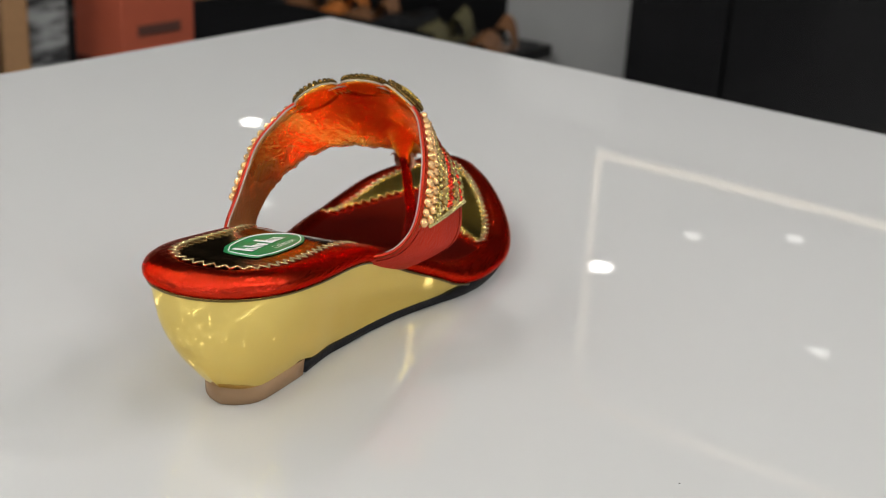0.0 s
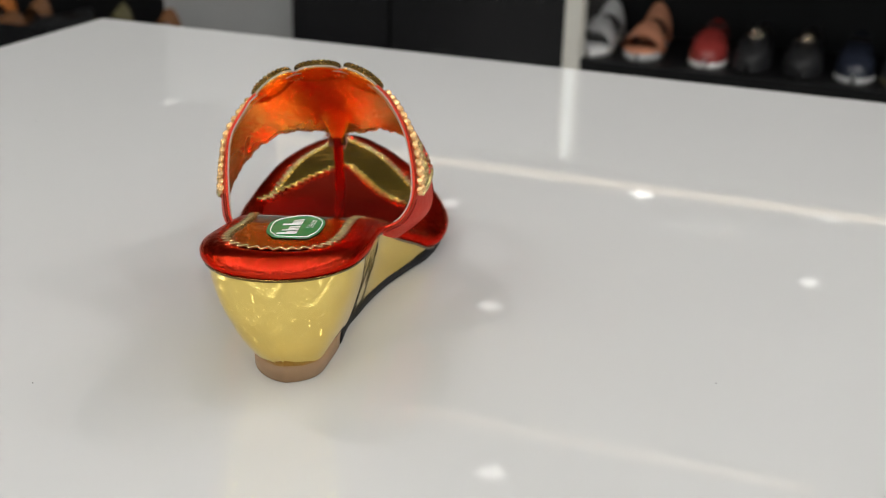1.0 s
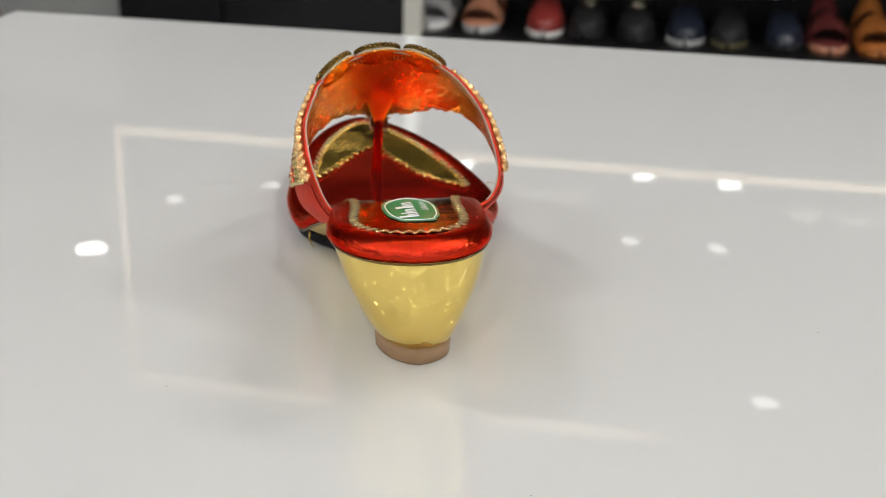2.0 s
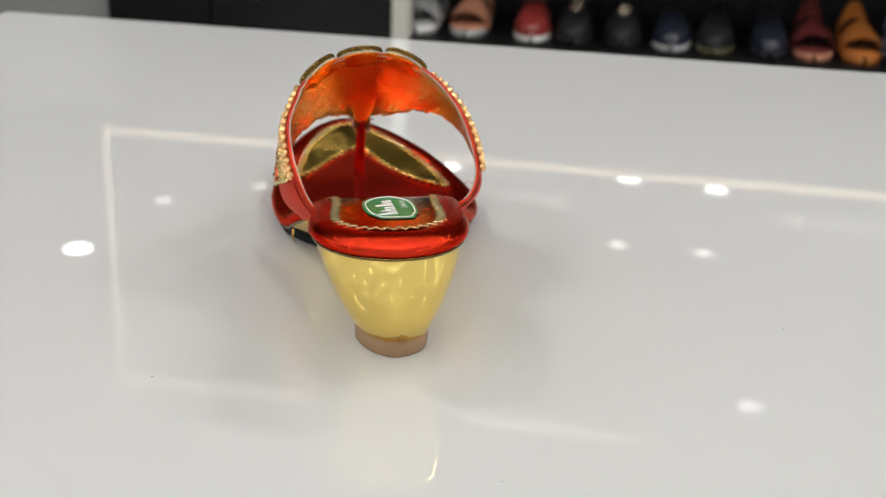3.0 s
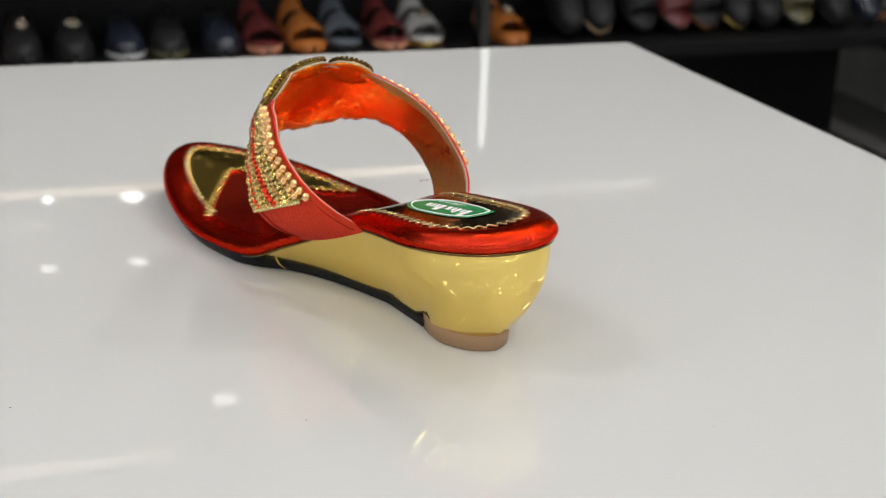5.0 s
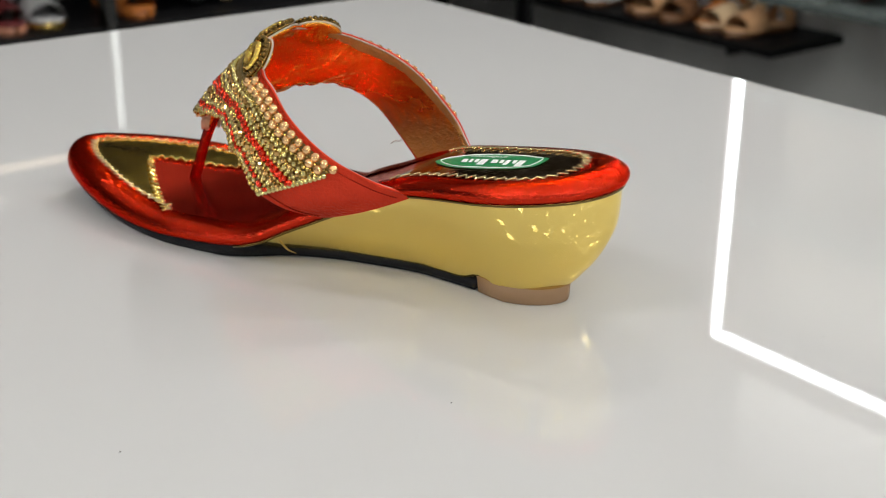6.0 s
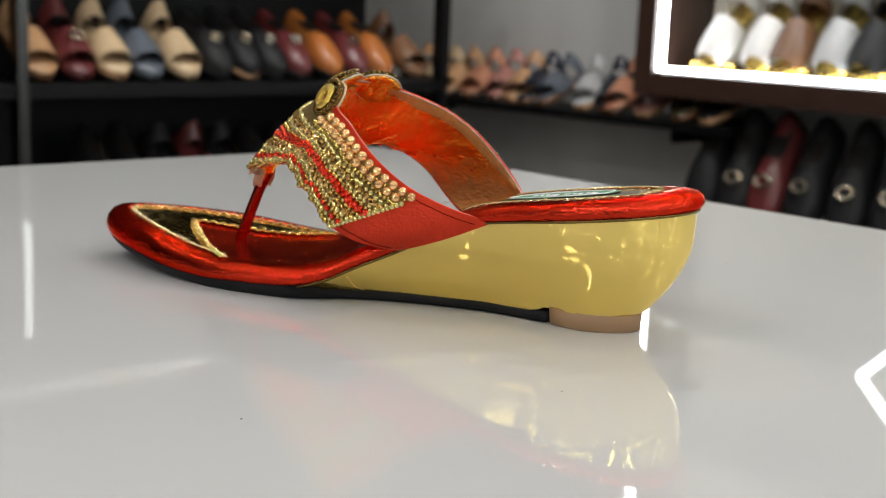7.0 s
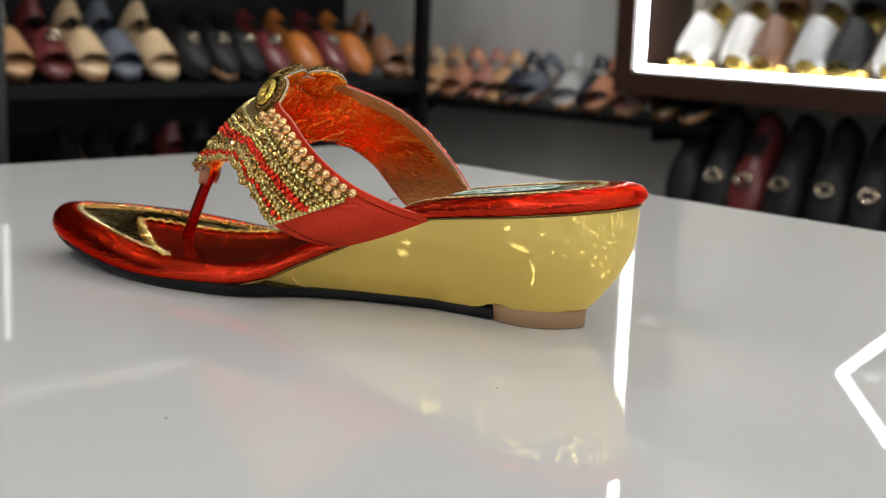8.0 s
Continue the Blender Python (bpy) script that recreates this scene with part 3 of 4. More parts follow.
    FE = spline([(-2.75, 8.3, 2.16), (-3.35, 9.4, 2.4), (-3.5, 10.4, 2.84), (-3.3, 11.0, 3.4), (-2.82, 11.95, 4.0), (-2.02, 12.95, 4.42), (-1.25, 14.3, 4.25), (-0.42, 15.75, 3.8), (0.42, 15.75, 3.8), (1.25, 14.2, 4.3),
                 (2.0, 13.0, 4.75), (2.95, 11.9, 4.72), (3.65, 10.9, 4.05), (3.9, 9.8, 2.85), (2.8, 8.1, 2.26)], 6)
    # the front edge runs in small uneven scallops where it is beaded
    FE = [p + Vector((0, -1, 1)) * (0.05 * math.sin(i * 1.3) + 0.04 * math.sin(i * 2.9 + 1)) if 18 < i < 66 else p for i, p in enumerate(FE)]
    NU, NV = len(RE), 11

    def surf(u, v, off=0.0):
        i = min(int(u), NU - 2)
        f = u - i
        r, q = RE[i].lerp(RE[i + 1], f), FE[i].lerp(FE[i + 1], f)
        p = r.lerp(q, v)
        tu = (RE[i + 1] - RE[i]).lerp(FE[i + 1] - FE[i], v)
        nrm = (q - r).cross(tu)
        nrm.normalize()
        if nrm.dot(p - Vector((0, 11, 2.5))) < 0:
            nrm = -nrm
        return p + nrm * (off + 0.25 * v * (1 - v) * 4 * 0.6)

    edge_rng = random.Random(7)
    wave = [edge_rng.uniform(-1, 1) for _ in range(NU + 4)]

    def ragged(u):
        i = int(u)
        return wave[i] + (wave[i + 1] - wave[i]) * (u - i)

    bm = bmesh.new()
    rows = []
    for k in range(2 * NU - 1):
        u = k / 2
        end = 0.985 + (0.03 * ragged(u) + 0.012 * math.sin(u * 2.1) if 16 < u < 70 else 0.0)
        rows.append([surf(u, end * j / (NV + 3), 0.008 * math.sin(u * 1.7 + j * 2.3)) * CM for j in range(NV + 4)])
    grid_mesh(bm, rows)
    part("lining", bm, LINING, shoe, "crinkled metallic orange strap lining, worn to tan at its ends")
    # pinked tan hem along the rear edge of the lining
    for u0, u1, wide, count in ((8, 33, 0.05, 110), (52, NU - 9, 0.13, 110)):
        bm = bmesh.new()
        rows = []
        for k in range(count):
            u = u0 + (u1 - u0) * k / (count - 1)
            w = wide * min(1.0, 0.3 + 0.12 * min(u - u0, u1 - u) if u0 > 40 else 1.0) + (0.018 if k % 2 else 0.0) + 0.012 * ragged(u)
            rows.append([surf(u, 0.006, -0.02) * CM, surf(u, w * 0.5, -0.045) * CM, surf(u, w, -0.02) * CM])
        grid_mesh(bm, rows)
        part("lining_hem", bm, SUEDE, shoe, "pinked tan hem of the strap lining")
    bm = bmesh.new()
    grid_mesh(bm, [[surf(11.1 + 61.8 * i / 140, 0.035 + 0.955 * j / 12, 0.165) * CM for j in range(13)] for i in range(141)])
    part("bead_cloth", bm, BEAD_BASE, shoe, "dark gold cloth under the beads")
    # stitched seams on the bare red ends of the strap
    bm = bmesh.new()
    for u0, u1 in ((2.0, 10.6), (73.6, NU - 3.0)):
        for v in (0.075, 0.93):
            k = u0
            while k < u1:
                tube(bm, [surf(k, v, 0.15) * CM, surf(k + 0.14, v, 0.158) * CM, surf(k + 0.28, v, 0.15) * CM], 0.02 * CM, 4)
                k += 0.42
    tagged(part("strap_stitching", bm, POST_RED, shoe, "dark red stitching"), kind="stuff")
    bm = bmesh.new()
    tube(bm, [surf(i * 0.5, 0.0, 0.005) * CM for i in range(8, 2 * NU - 10)], 0.03 * CM, 5)
    part("cut_edge", bm, SILVER_EDGE, shoe, "pale cut edge of the strap")
    bm = bmesh.new()
    grid_mesh(bm, [[surf(i, j / (NV - 1), 0.14) * CM for j in range(NV)] for i in range(NU)])
    part("strap", bm, STRAP_RED, shoe, "red leather strap")
    for nm, v, m_, i0, i1 in (("rear_binding", 0.0, STRAP_RED, 0, 2 * NU - 2), ("front_binding", 1.0, GOLD_TRIM, 22, 148), ("front_binding", 1.0, STRAP_RED, 0, 22), ("front_binding", 1.0, STRAP_RED, 148, 2 * NU - 2)):
        bm = bmesh.new()
        tube(bm, [surf(i * 0.5, v, 0.07) * CM for i in range(i0, i1 + 1)], 0.055 * CM, 6)
        part(nm, bm, m_, shoe)
    # toe post and the lining that gathers into it
    bm = bmesh.new()
    tube(bm, [c3(*p) for p in spline([(0, 15.35, 3.75), (0, 15.75, 3.1), (0, 16.15, 2.2), (0, 16.6, 1.12)], 5)], lambda t: (0.19 + 0.03 * t) * CM, 10)
    part("toe_post", bm, POST_RED, shoe, "red foil toe post")
    bm = bmesh.new()
    rows = []
    for k in range(9):
        f = k / 8
        w, d = 0.6 * (1 - f) ** 1.5 + 0.23, 0.25 * (1 - f) + 0.24
        c = Vector((0, 14.85, 4.86)).lerp(Vector((0, 15.6, 3.5)), f)
        rows.append([c3(c.x + math.cos(a * math.pi / 8) * w, c.y + math.sin(a * math.pi / 8) * d * 0.7, c.z + math.sin(a * math.pi / 8) * d * (1.3 * f - 0.7)) for a in range(16)])
    grid_mesh(bm, rows, False, True)
    part("lining_neck", bm, LINER, shoe, "gathered orange foil neck of the lining")
    # folded raw leather round the post's head, ragged at its lower edge
    bm = bmesh.new()
    rows = []
    fold = random.Random(3)
    for k in range(15):
        a = math.radians(-25 + 230 * k / 14)
        low = 3.22 + fold.uniform(-0.12, 0.1)
        rows.append([c3(math.cos(a) * r, 15.42 + math.sin(a) * r * 1.05 + (3.9 - z) * 0.3, z) for r, z in ((0.24, low + 0.05), (0.33, low), (0.4, (low + 3.8) / 2), (0.36, 3.82), (0.2, 3.9))])
    grid_mesh(bm, rows)
    part("nose_fold", bm, RAW_EDGE, shoe, "folded peach leather end over the toe post")
    bm = bmesh.new()
    for k in range(16):
        a = math.radians(-20 + 220 * k / 15)
        p = Vector((math.cos(a) * 0.36, 15.6 + math.sin(a) * 0.38, 3.7))
        q = p + Vector((math.cos(a) * fold.uniform(0.08, 0.25), math.sin(a) * fold.uniform(0.08, 0.25), fold.uniform(-0.35, 0.15)))
        tube(bm, [p * CM, (p + (q - p) * 0.5 + Vector((0, 0, 0.05))) * CM, q * CM], lambda t: (0.04 - 0.03 * t) * CM, 4)
    tagged(part("frayed_threads", bm, RAW_EDGE, shoe, "frayed pale threads at the strap's nose"), kind="stuff")
    dress_sandal(shoe, surf, NU)
    return shoe


DUST = mat("dust_speck", (0.05, 0.045, 0.04), 0.8)


def dust_speck(x, y, r):
    ob = thing("dust_speck", Matrix.Translation((x, y, 0)), "tiny dark speck of dust on the white table", "dust", "dust specks")
    bm = bmesh.new()
    ball(bm, Matrix.Translation((0, 0, r * 0.2)) @ Matrix.Diagonal((r * 0.6, r * 0.4, r * 0.2, 1)), 6, 4)
    part("grain", bm, DUST, ob)


for dx, dy, dr in ((-0.0746, -0.0256, 0.0005), (-0.1564, 0.0039, 0.0006), (-0.13, -0.09, 0.0004), (-0.21, 0.05, 0.0004), (0.04, -0.06, 0.0004), (0.12, 0.06, 0.0005), (0.19, 0.2, 0.0005), (-0.02, -0.16, 0.0004), (-0.26, 0.22, 0.0005)):
    dust_speck(dx, dy, dr)
SANDAL_POSE = pose(0, 0, 0, 0, 0, 19.625)
sandal = build_sandal(SANDAL_POSE)

# ---- ceiling downlights ----
LENS = mat("downlight_lens", (1.0, 0.97, 0.92), 0.5, emit=2.8)
LENS_MID = mat("clear_downlight_lens", (1.0, 0.97, 0.92), 0.5, emit=22)
LENS_BRIGHT = mat("bright_downlight_lens", (1.0, 0.975, 0.93), 0.5, emit=70)
STRONG = ((-2.39, 4.4), (-0.12, 6.0), (0.32, 5.96), (-1.05, 5.95), (-5.1, 4.9))
RING = mat("white_metal_ring", (0.75, 0.75, 0.73), 0.4)


def downlight(x, y, lens, first=None, size=0.038):
    m = Matrix.Translation((x, y, CEIL))
    if first:
        return copy_thing(first, m)
    ob = thing("downlight", m, "round white recessed ceiling downlight, switched on", "downlight", "ceiling downlights")
    bm = bmesh.new()
    rows = [[(math.cos(k * math.pi / 12) * r, math.sin(k * math.pi / 12) * r, z) for k in range(24)] for r, z in ((size + 0.028, 0.0), (size + 0.028, -0.008), (size + 0.01, -0.012), (size + 0.002, -0.004))]
    grid_mesh(bm, rows, False, True)
    part("ring", bm, RING, ob)
    bm = bmesh.new()
    bmesh.ops.create_circle(bm, cap_ends=True, segments=24, radius=size, matrix=Matrix.Translation((0, 0, -0.005)))
    part("lens", bm, lens, ob, smooth=False)
    return ob


SPOTS = ((-2.39, 4.4), (-2.28, 5.07), (-1.9, 5.39), (-1.3, 4.25), (-0.12, 6.0), (0.32, 5.96), (0.26, 5.06), (-0.12, 5.06), (0.42, 3.65), (-0.88, 3.02), (-1.05, 5.95), (1.86, 6.05),
         (-5.1, 4.9), (-4.66, 4.84), (-4.0, 3.94), (-4.2, 6.5), (1.7, 0.3), (-1.7, 0.3), (-2.6, 0.4),
         (1.6, -0.9), (-1.6, -0.9), (-2.5, -0.9), (-0.9, -1.8), (0.0, -1.8), (0.9, -1.8), (1.8, -1.9), (-1.9, -1.9), (-0.5, -2.9), (0.6, -2.9), (1.6, -2.9), (-1.5, -2.9), (-3.4, 1.0))
first_of = {}
for sx, sy in SPOTS:
    lens = LENS_BRIGHT if sy < 1.6 else (LENS_MID if (sx, sy) in STRONG else LENS)
    spot = downlight(sx, sy, lens, first_of.get(lens.name), {"clear_downlight_lens": 0.058, "bright_downlight_lens": 0.085}.get(lens.name, 0.042))
    first_of.setdefault(lens.name, spot)

# ---- display shoes ----
SHADES = {"black": (0.012, 0.012, 0.013), "tan": (0.46, 0.26, 0.13), "peach": (0.50, 0.22, 0.13), "red": (0.22, 0.028, 0.024), "maroon": (0.12, 0.025, 0.025), "beige": (0.55, 0.40, 0.24), "slate": (0.10, 0.115, 0.14),
          "silver": (0.42, 0.42, 0.42), "orange": (0.40, 0.13, 0.03), "navy": (0.014, 0.017, 0.028), "brown": (0.16, 0.075, 0.035), "pink": (0.36, 0.16, 0.13), "white": (0.72, 0.71, 0.69), "gold": (0.60, 0.42, 0.12), "olive": (0.09, 0.08, 0.04)}
WORDS = {"silver": "silver grey", "slate": "slate grey", "navy": "navy blue", "pink": "dusty pink"}
SHOE_MATS = {k: mat("leather_" + k, c, 0.27, metal=0.9 if k == "gold" else 0.0, vary=0.12, vscale=60, bump=0.15, bscale=500) for k, c in SHADES.items()}
_black = SHOE_MATS["black"].node_tree.nodes["Principled BSDF"]
_black.inputs["Roughness"].default_value, _black.inputs["Specular IOR Level"].default_value = 0.5, 0.25
BUCKLE = mat("polished_buckle", (0.52, 0.44, 0.34), 0.2, metal=1.0)
DARK_IN = mat("dark_shoe_inside", (0.009, 0.007, 0.006), 0.7, spec=0.2)
HALF = table_of((0, 0.02, 0.06, 0.12, 0.16, 0.2, 0.225, 0.24, 0.245), (0.004, 0.022, 0.030, 0.031, 0.038, 0.038, 0.028, 0.014, 0.003))
SHOES = {}


def sole_mesh(z0, z1):
    bm = bmesh.new()
    rows = []
    for i in range(25):
        y = 0.245 * (1 - math.cos(math.pi * i / 24)) / 2
        w = HALF(y)
        rows.append([(-w, y, z1), (-w * 1.02, y, (z0 + z1) / 2), (-w * 0.96, y, z0), (w * 0.96, y, z0), (w * 1.02, y, (z0 + z1) / 2), (w, y, z1)])
    grid_mesh(bm, rows, False, True)
    return bm


def band(y0, y1, h, lift, over=1.06):
    """An arched strap across the foot from y0 to y1."""
    bm = bmesh.new()
    rows = []
    for off in (0.0, 0.003):
        for i in range(7):
            y = y0 + (y1 - y0) * i / 6
            w = HALF(y) * over + off
            hh = h * (1 - 0.35 * i / 6) + off
            rows.append([(-math.cos(math.pi * k / 12) * w, y, lift + math.sin(math.pi * k / 12) * hh) for k in range(13)])
    grid_mesh(bm, rows[:7])
    grid_mesh(bm, rows[7:])
    return bm


def display_shoe(style, color, at, sole="black", buckle=False, where="standing on the rack shelf"):
    key = (style, color, sole, buckle, where)
    if key in SHOES:
        return copy_thing(SHOES[key], Matrix.LocRotScale(at.translation, at.to_quaternion(), None))
    word = WORDS.get(color, color)
    if style == "slide":
        ob = thing("slide_sandal", at, f"{word} open toe slide sandal {where}", "sandal", "display shoes")
        part("sole", sole_mesh(0, 0.016), SHOE_MATS[sole], ob)
        part("footbed", sole_mesh(0.016, 0.02), SHOE_MATS[color], ob)
        part("toe_band", band(0.135, 0.205, 0.052, 0.014), SHOE_MATS[color], ob)
        part("ankle_band", band(0.04, 0.075, 0.075, 0.014), SHOE_MATS[color], ob)
    elif style == "heel":
        ob = thing("heeled_shoe", at, f"{word} heeled shoe with gold ankle strap {where}", "shoe", "display shoes")
        part("sole", sole_mesh(0, 0.008), SHOE_MATS["gold"], ob)
        part("vamp", band(0.12, 0.23, 0.052, 0.006), SHOE_MATS[color], ob)
        part("counter", band(0.0, 0.06, 0.07, 0.006), SHOE_MATS[color], ob)
        bm = bmesh.new()
        tube(bm, [(math.cos(k * math.pi / 12) * 0.034, 0.03 + math.sin(k * math.pi / 12) * 0.012, 0.09 + math.sin(k * math.pi / 12) * 0.028) for k in range(24)], 0.0045, 6, True)
        part("ankle_strap", bm, SHOE_MATS["gold"], ob)
    else:
        ob = thing("loafer", at, f"{word} leather loafer {where}", "shoe", "display shoes")
        part("sole", sole_mesh(0, 0.012), SHOE_MATS[sole], ob)
        bm = bmesh.new()
        rows = []
        for i in range(19):
            y = 0.245 * (1 - math.cos(math.pi * i / 18)) / 2
            w = HALF(y) * 0.99
            h = float(np.interp(y, (0, 0.01, 0.1, 0.14, 0.2, 0.235, 0.245), (0.03, 0.055, 0.045, 0.055, 0.038, 0.025, 0.008)))
            rows.append([(-math.copysign(abs(math.cos(math.pi * k / 12)) ** 0.7, math.cos(math.pi * k / 12)) * w, y, 0.012 + math.sin(math.pi * k / 12) ** 0.8 * h) for k in range(13)])
        grid_mesh(bm, rows)
        part("upper", bm, SHOE_MATS[color], ob)
        bm = bmesh.new()
        rows = [[(math.cos(k * math.pi / 10) * 0.021 * s, 0.075 + math.sin(k * math.pi / 10) * 0.055 * s, 0.062 - 0.012 * math.sin(k * math.pi / 10) * 0 - 0.004 * s) for k in range(20)] for s in (1.0, 0.6, 0.05)]
        grid_mesh(bm, rows, False, True)
        part("opening", bm, DARK_IN, ob)
    if buckle:
        bm = bmesh.new()
        tube(bm, [(math.cos(k * math.pi / 8) * 0.015, 0.168 + math.sin(k * math.pi / 8) * 0.011, 0.067 - 0.003 * math.sin(k * math.pi / 8)) for k in range(16)], 0.0035, 6, True)
        part("buckle", bm, BUCKLE, ob, "polished metal buckle")
    SHOES[key] = ob
    return ob


# ---- north rack ----
CLEAR = mat("clear_glass", (0.95, 0.97, 0.96), 0.02)
CLEAR.node_tree.nodes["Principled BSDF"].inputs["Transmission Weight"].default_value = 1.0
POST_MAT = mat("cream_post", (0.62, 0.60, 0.54), 0.35, vary=0.05)
CHROME = mat("dark_chrome", (0.10, 0.10, 0.098), 0.25, metal=1.0)
# Glow added for the bright streak on the spotlit posts, not a known lamp.
POST_GLOW = mat("post_glow", (0.95, 1.0, 0.97), 0.5, emit=0.45)
WARM = mat("warm_light_strip", (1.0, 0.80, 0.58), 0.5, emit=0.21)
rack = thing("shoe_rack", Matrix.Translation((0.8, 2.24, FLOOR)), "tall black shoe rack with cream posts and full shelves", "rack")
for px in (-0.50, 0.80, 1.94):
    hw = 0.018 if px < 0 else 0.012
    post = part("post", box(px - hw - 0.8, -0.02, 0, px + hw - 0.8, 0.02, 0.604 - FLOOR, 0.002), POST_MAT if px < 0 else (CHROME if px < 1.5 else BLACK_MATT), rack, "cream painted metal post" if px < 0 else "dark metal post", smooth=False)
    if px < 1.5:
        part("glow_strip", box(px - 0.807, -0.026, 0.36 - FLOOR, px - 0.793, -0.0205, 0.60 - FLOOR), POST_GLOW, post, smooth=False)
for z in (-0.75, -0.42, -0.11, 0.25):
    part("shelf", box(-1.3, -0.012, z - FLOOR, 1.14, 0.31, z - FLOOR + 0.03, 0.002), BLACK_MATT, rack, smooth=False)
part("back_panel", box(-1.3, 0.315, 0, 1.14, 0.36, 0.604 - FLOOR), BLACK_MATT, rack, smooth=False)
part("top_rail", box(-1.32, -0.019, 0.605 - FLOOR, 1.16, 0.36, 0.632 - FLOOR, 0.002), BLACK_MATT, rack, smooth=False)
part("glow_strip", box(-1.97, -0.032, 0.633 - FLOOR, -0.1, -0.026, 0.65 - FLOOR), WARM, rack, "warm white light strip", smooth=False)
part("glow_strip", box(-1.975, -0.032, 0.651 - FLOOR, -1.96, -0.026, 1.25 - FLOOR), WARM, rack, "warm white light strip", smooth=False)
part("glow_strip", box(-1.975, -0.032, 1.251 - FLOOR, -0.7, -0.026, 1.275 - FLOOR), WARM, rack, "warm white light strip", smooth=False)
part("upper_shelf", box(-1.3, 0.02, 0.700 - FLOOR, 1.14, 0.24, 0.706 - FLOOR), CLEAR, rack, "thin glass upper shelf", smooth=False)
part("upper_shelf", box(-1.3, 0.02, 0.925 - FLOOR, 1.14, 0.24, 0.935 - FLOOR), BLACK_GLOSS, rack, "thin upper shelf", smooth=False)
for sx in (-1.29, 0.0, 1.11):
    part("upright", box(sx, 0.1, 0.633 - FLOOR, sx + 0.02, 0.12, 1.5 - FLOOR), BLACK_MATT, rack, smooth=False)

rng_s = random.Random(11)


def on_rack(x, z, tilt=0.0):
    return Matrix.Translation((x, 2.50, z)) @ pose(0, 0, 0, 0, 0, 180 + rng_s.uniform(-4, 4)) @ pose(0, 0, 0, -tilt)


LOW = ((-0.474, "slide", "silver", "white", False), (-0.372, "slide", "peach", "silver", False), (-0.246, "loafer", "red", "white", False), (-0.146, "loafer", "black", "black", True), (-0.047, "loafer", "black", "black", True),
       (0.052, "loafer", "navy", "silver", False), (0.15, "loafer", "black", "olive", False), (0.25, "loafer", "navy", "black", False), (0.334, "slide", "maroon", "peach", False), (0.424, "slide", "orange", "orange", False), (0.521, "slide", "slate", "black", False),
       (0.618, "slide", "maroon", "peach", False), (0.704, "slide", "silver", "gold", True), (0.884, "slide", "orange", "orange", True), (1.04, "loafer", "black", "black", True), (1.13, "loafer", "black", "beige", True),
       (1.216, "slide", "black", "black", True), (1.306, "slide", "maroon", "black", False), (1.39, "slide", "black", "brown", False), (1.476, "loafer", "black", "gold", True), (1.565, "loafer", "black", "black", True), (1.655, "slide", "olive", "black", True), (1.75, "loafer", "black", "black", True), (1.85, "loafer", "navy", "black", False)
       )
for x, style, color, sole, bk in LOW:
    if x < 0.95:
        display_shoe(style, color, on_rack(x, -0.39), sole, bk)
    else:
        display_shoe(style, color, on_rack(x, -0.226, 40), sole, bk, "propped on the rack shelf")
HIGH = ((0.864, "slide", "tan", "brown", False), (0.95, "slide", "maroon", "maroon", True), (1.038, "slide", "beige", "tan", False), (1.107, "slide", "slate", "slate", False), (1.2, "slide", "beige", "beige", False), (1.275, "loafer", "black", "black", True),
        (1.36, "loafer", "black", "tan", True), (1.43, "loafer", "black", "black", True), (1.507, "loafer", "maroon", "black", True), (1.597, "loafer", "orange", "black", False), (1.685, "loafer", "maroon", "black", True), (1.765, "loafer", "orange", "black", False), (1.86, "slide", "brown", "brown", False),
        (0.70, "slide", "tan", "brown", False), (0.6, "loafer", "black", "black", False))
for x, style, color, sole, bk in HIGH:
    display_shoe(style, color, Matrix.Translation((x, 2.46, 0.035)) @ pose(0, 0, 0, 0, 0, 180 + rng_s.uniform(-4, 4)) @ pose(0, 0, 0, -27), sole, bk, "propped on the rack shelf")

TOP = ("white", "silver", "beige", "white", "peach", "white", "silver", "beige", "white", "white", "gold", "silver")
for k in (1, 2, 7, 8, 9, 10, 11, 12, 13, 14, 15, 16):
    display_shoe("slide", TOP[k % 12], Matrix.Translation((-0.36 + 0.1 * k, 2.46, 0.707)) @ pose(0, 0, 0, 0, 0, 180 + rng_s.uniform(-7, 7)), "white", False, "standing on the upper rack shelf")

# ---- black panel, grey wall and low shoe bench beyond the table ----
slab("partition_panel", -1.23, 2.40, FLOOR, -0.985, 2.44, 0.66, BLACK_GLOSS, "glossy black wall panel")
slab("partition_panel", -0.975, 2.40, FLOOR, -0.53, 2.44, 0.66, BLACK_GLOSS, "glossy black wall panel")
PANEL_GREY = mat("grey_panel", (0.30, 0.30, 0.295), 0.5, vary=0.25, vscale=4, bump=0.1, bscale=40)
slab("wall_panel", -1.62, 2.46, FLOOR, -1.20, 2.5, 0.66, PANEL_GREY, "grey stone wall panel")
bench = thing("shoe_bench", Matrix.Translation((-1.9, 2.2, FLOOR)), "low black bench holding brown shoes", "bench")
part("board", box(-0.9, -0.28, 0.30, 0.45, 0.22, 0.33, 0.003), BLACK_MATT, bench, smooth=False)
for bx in (-0.85, 0.38):
    part("leg", box(bx, -0.22, 0, bx + 0.04, 0.18, 0.30, 0.002), BLACK_MATT, bench, smooth=False)
slab("partition_dark", -3.4, 2.5, FLOOR, -1.63, 2.54, 0.66, BLACK_MATT, "dark shop partition")
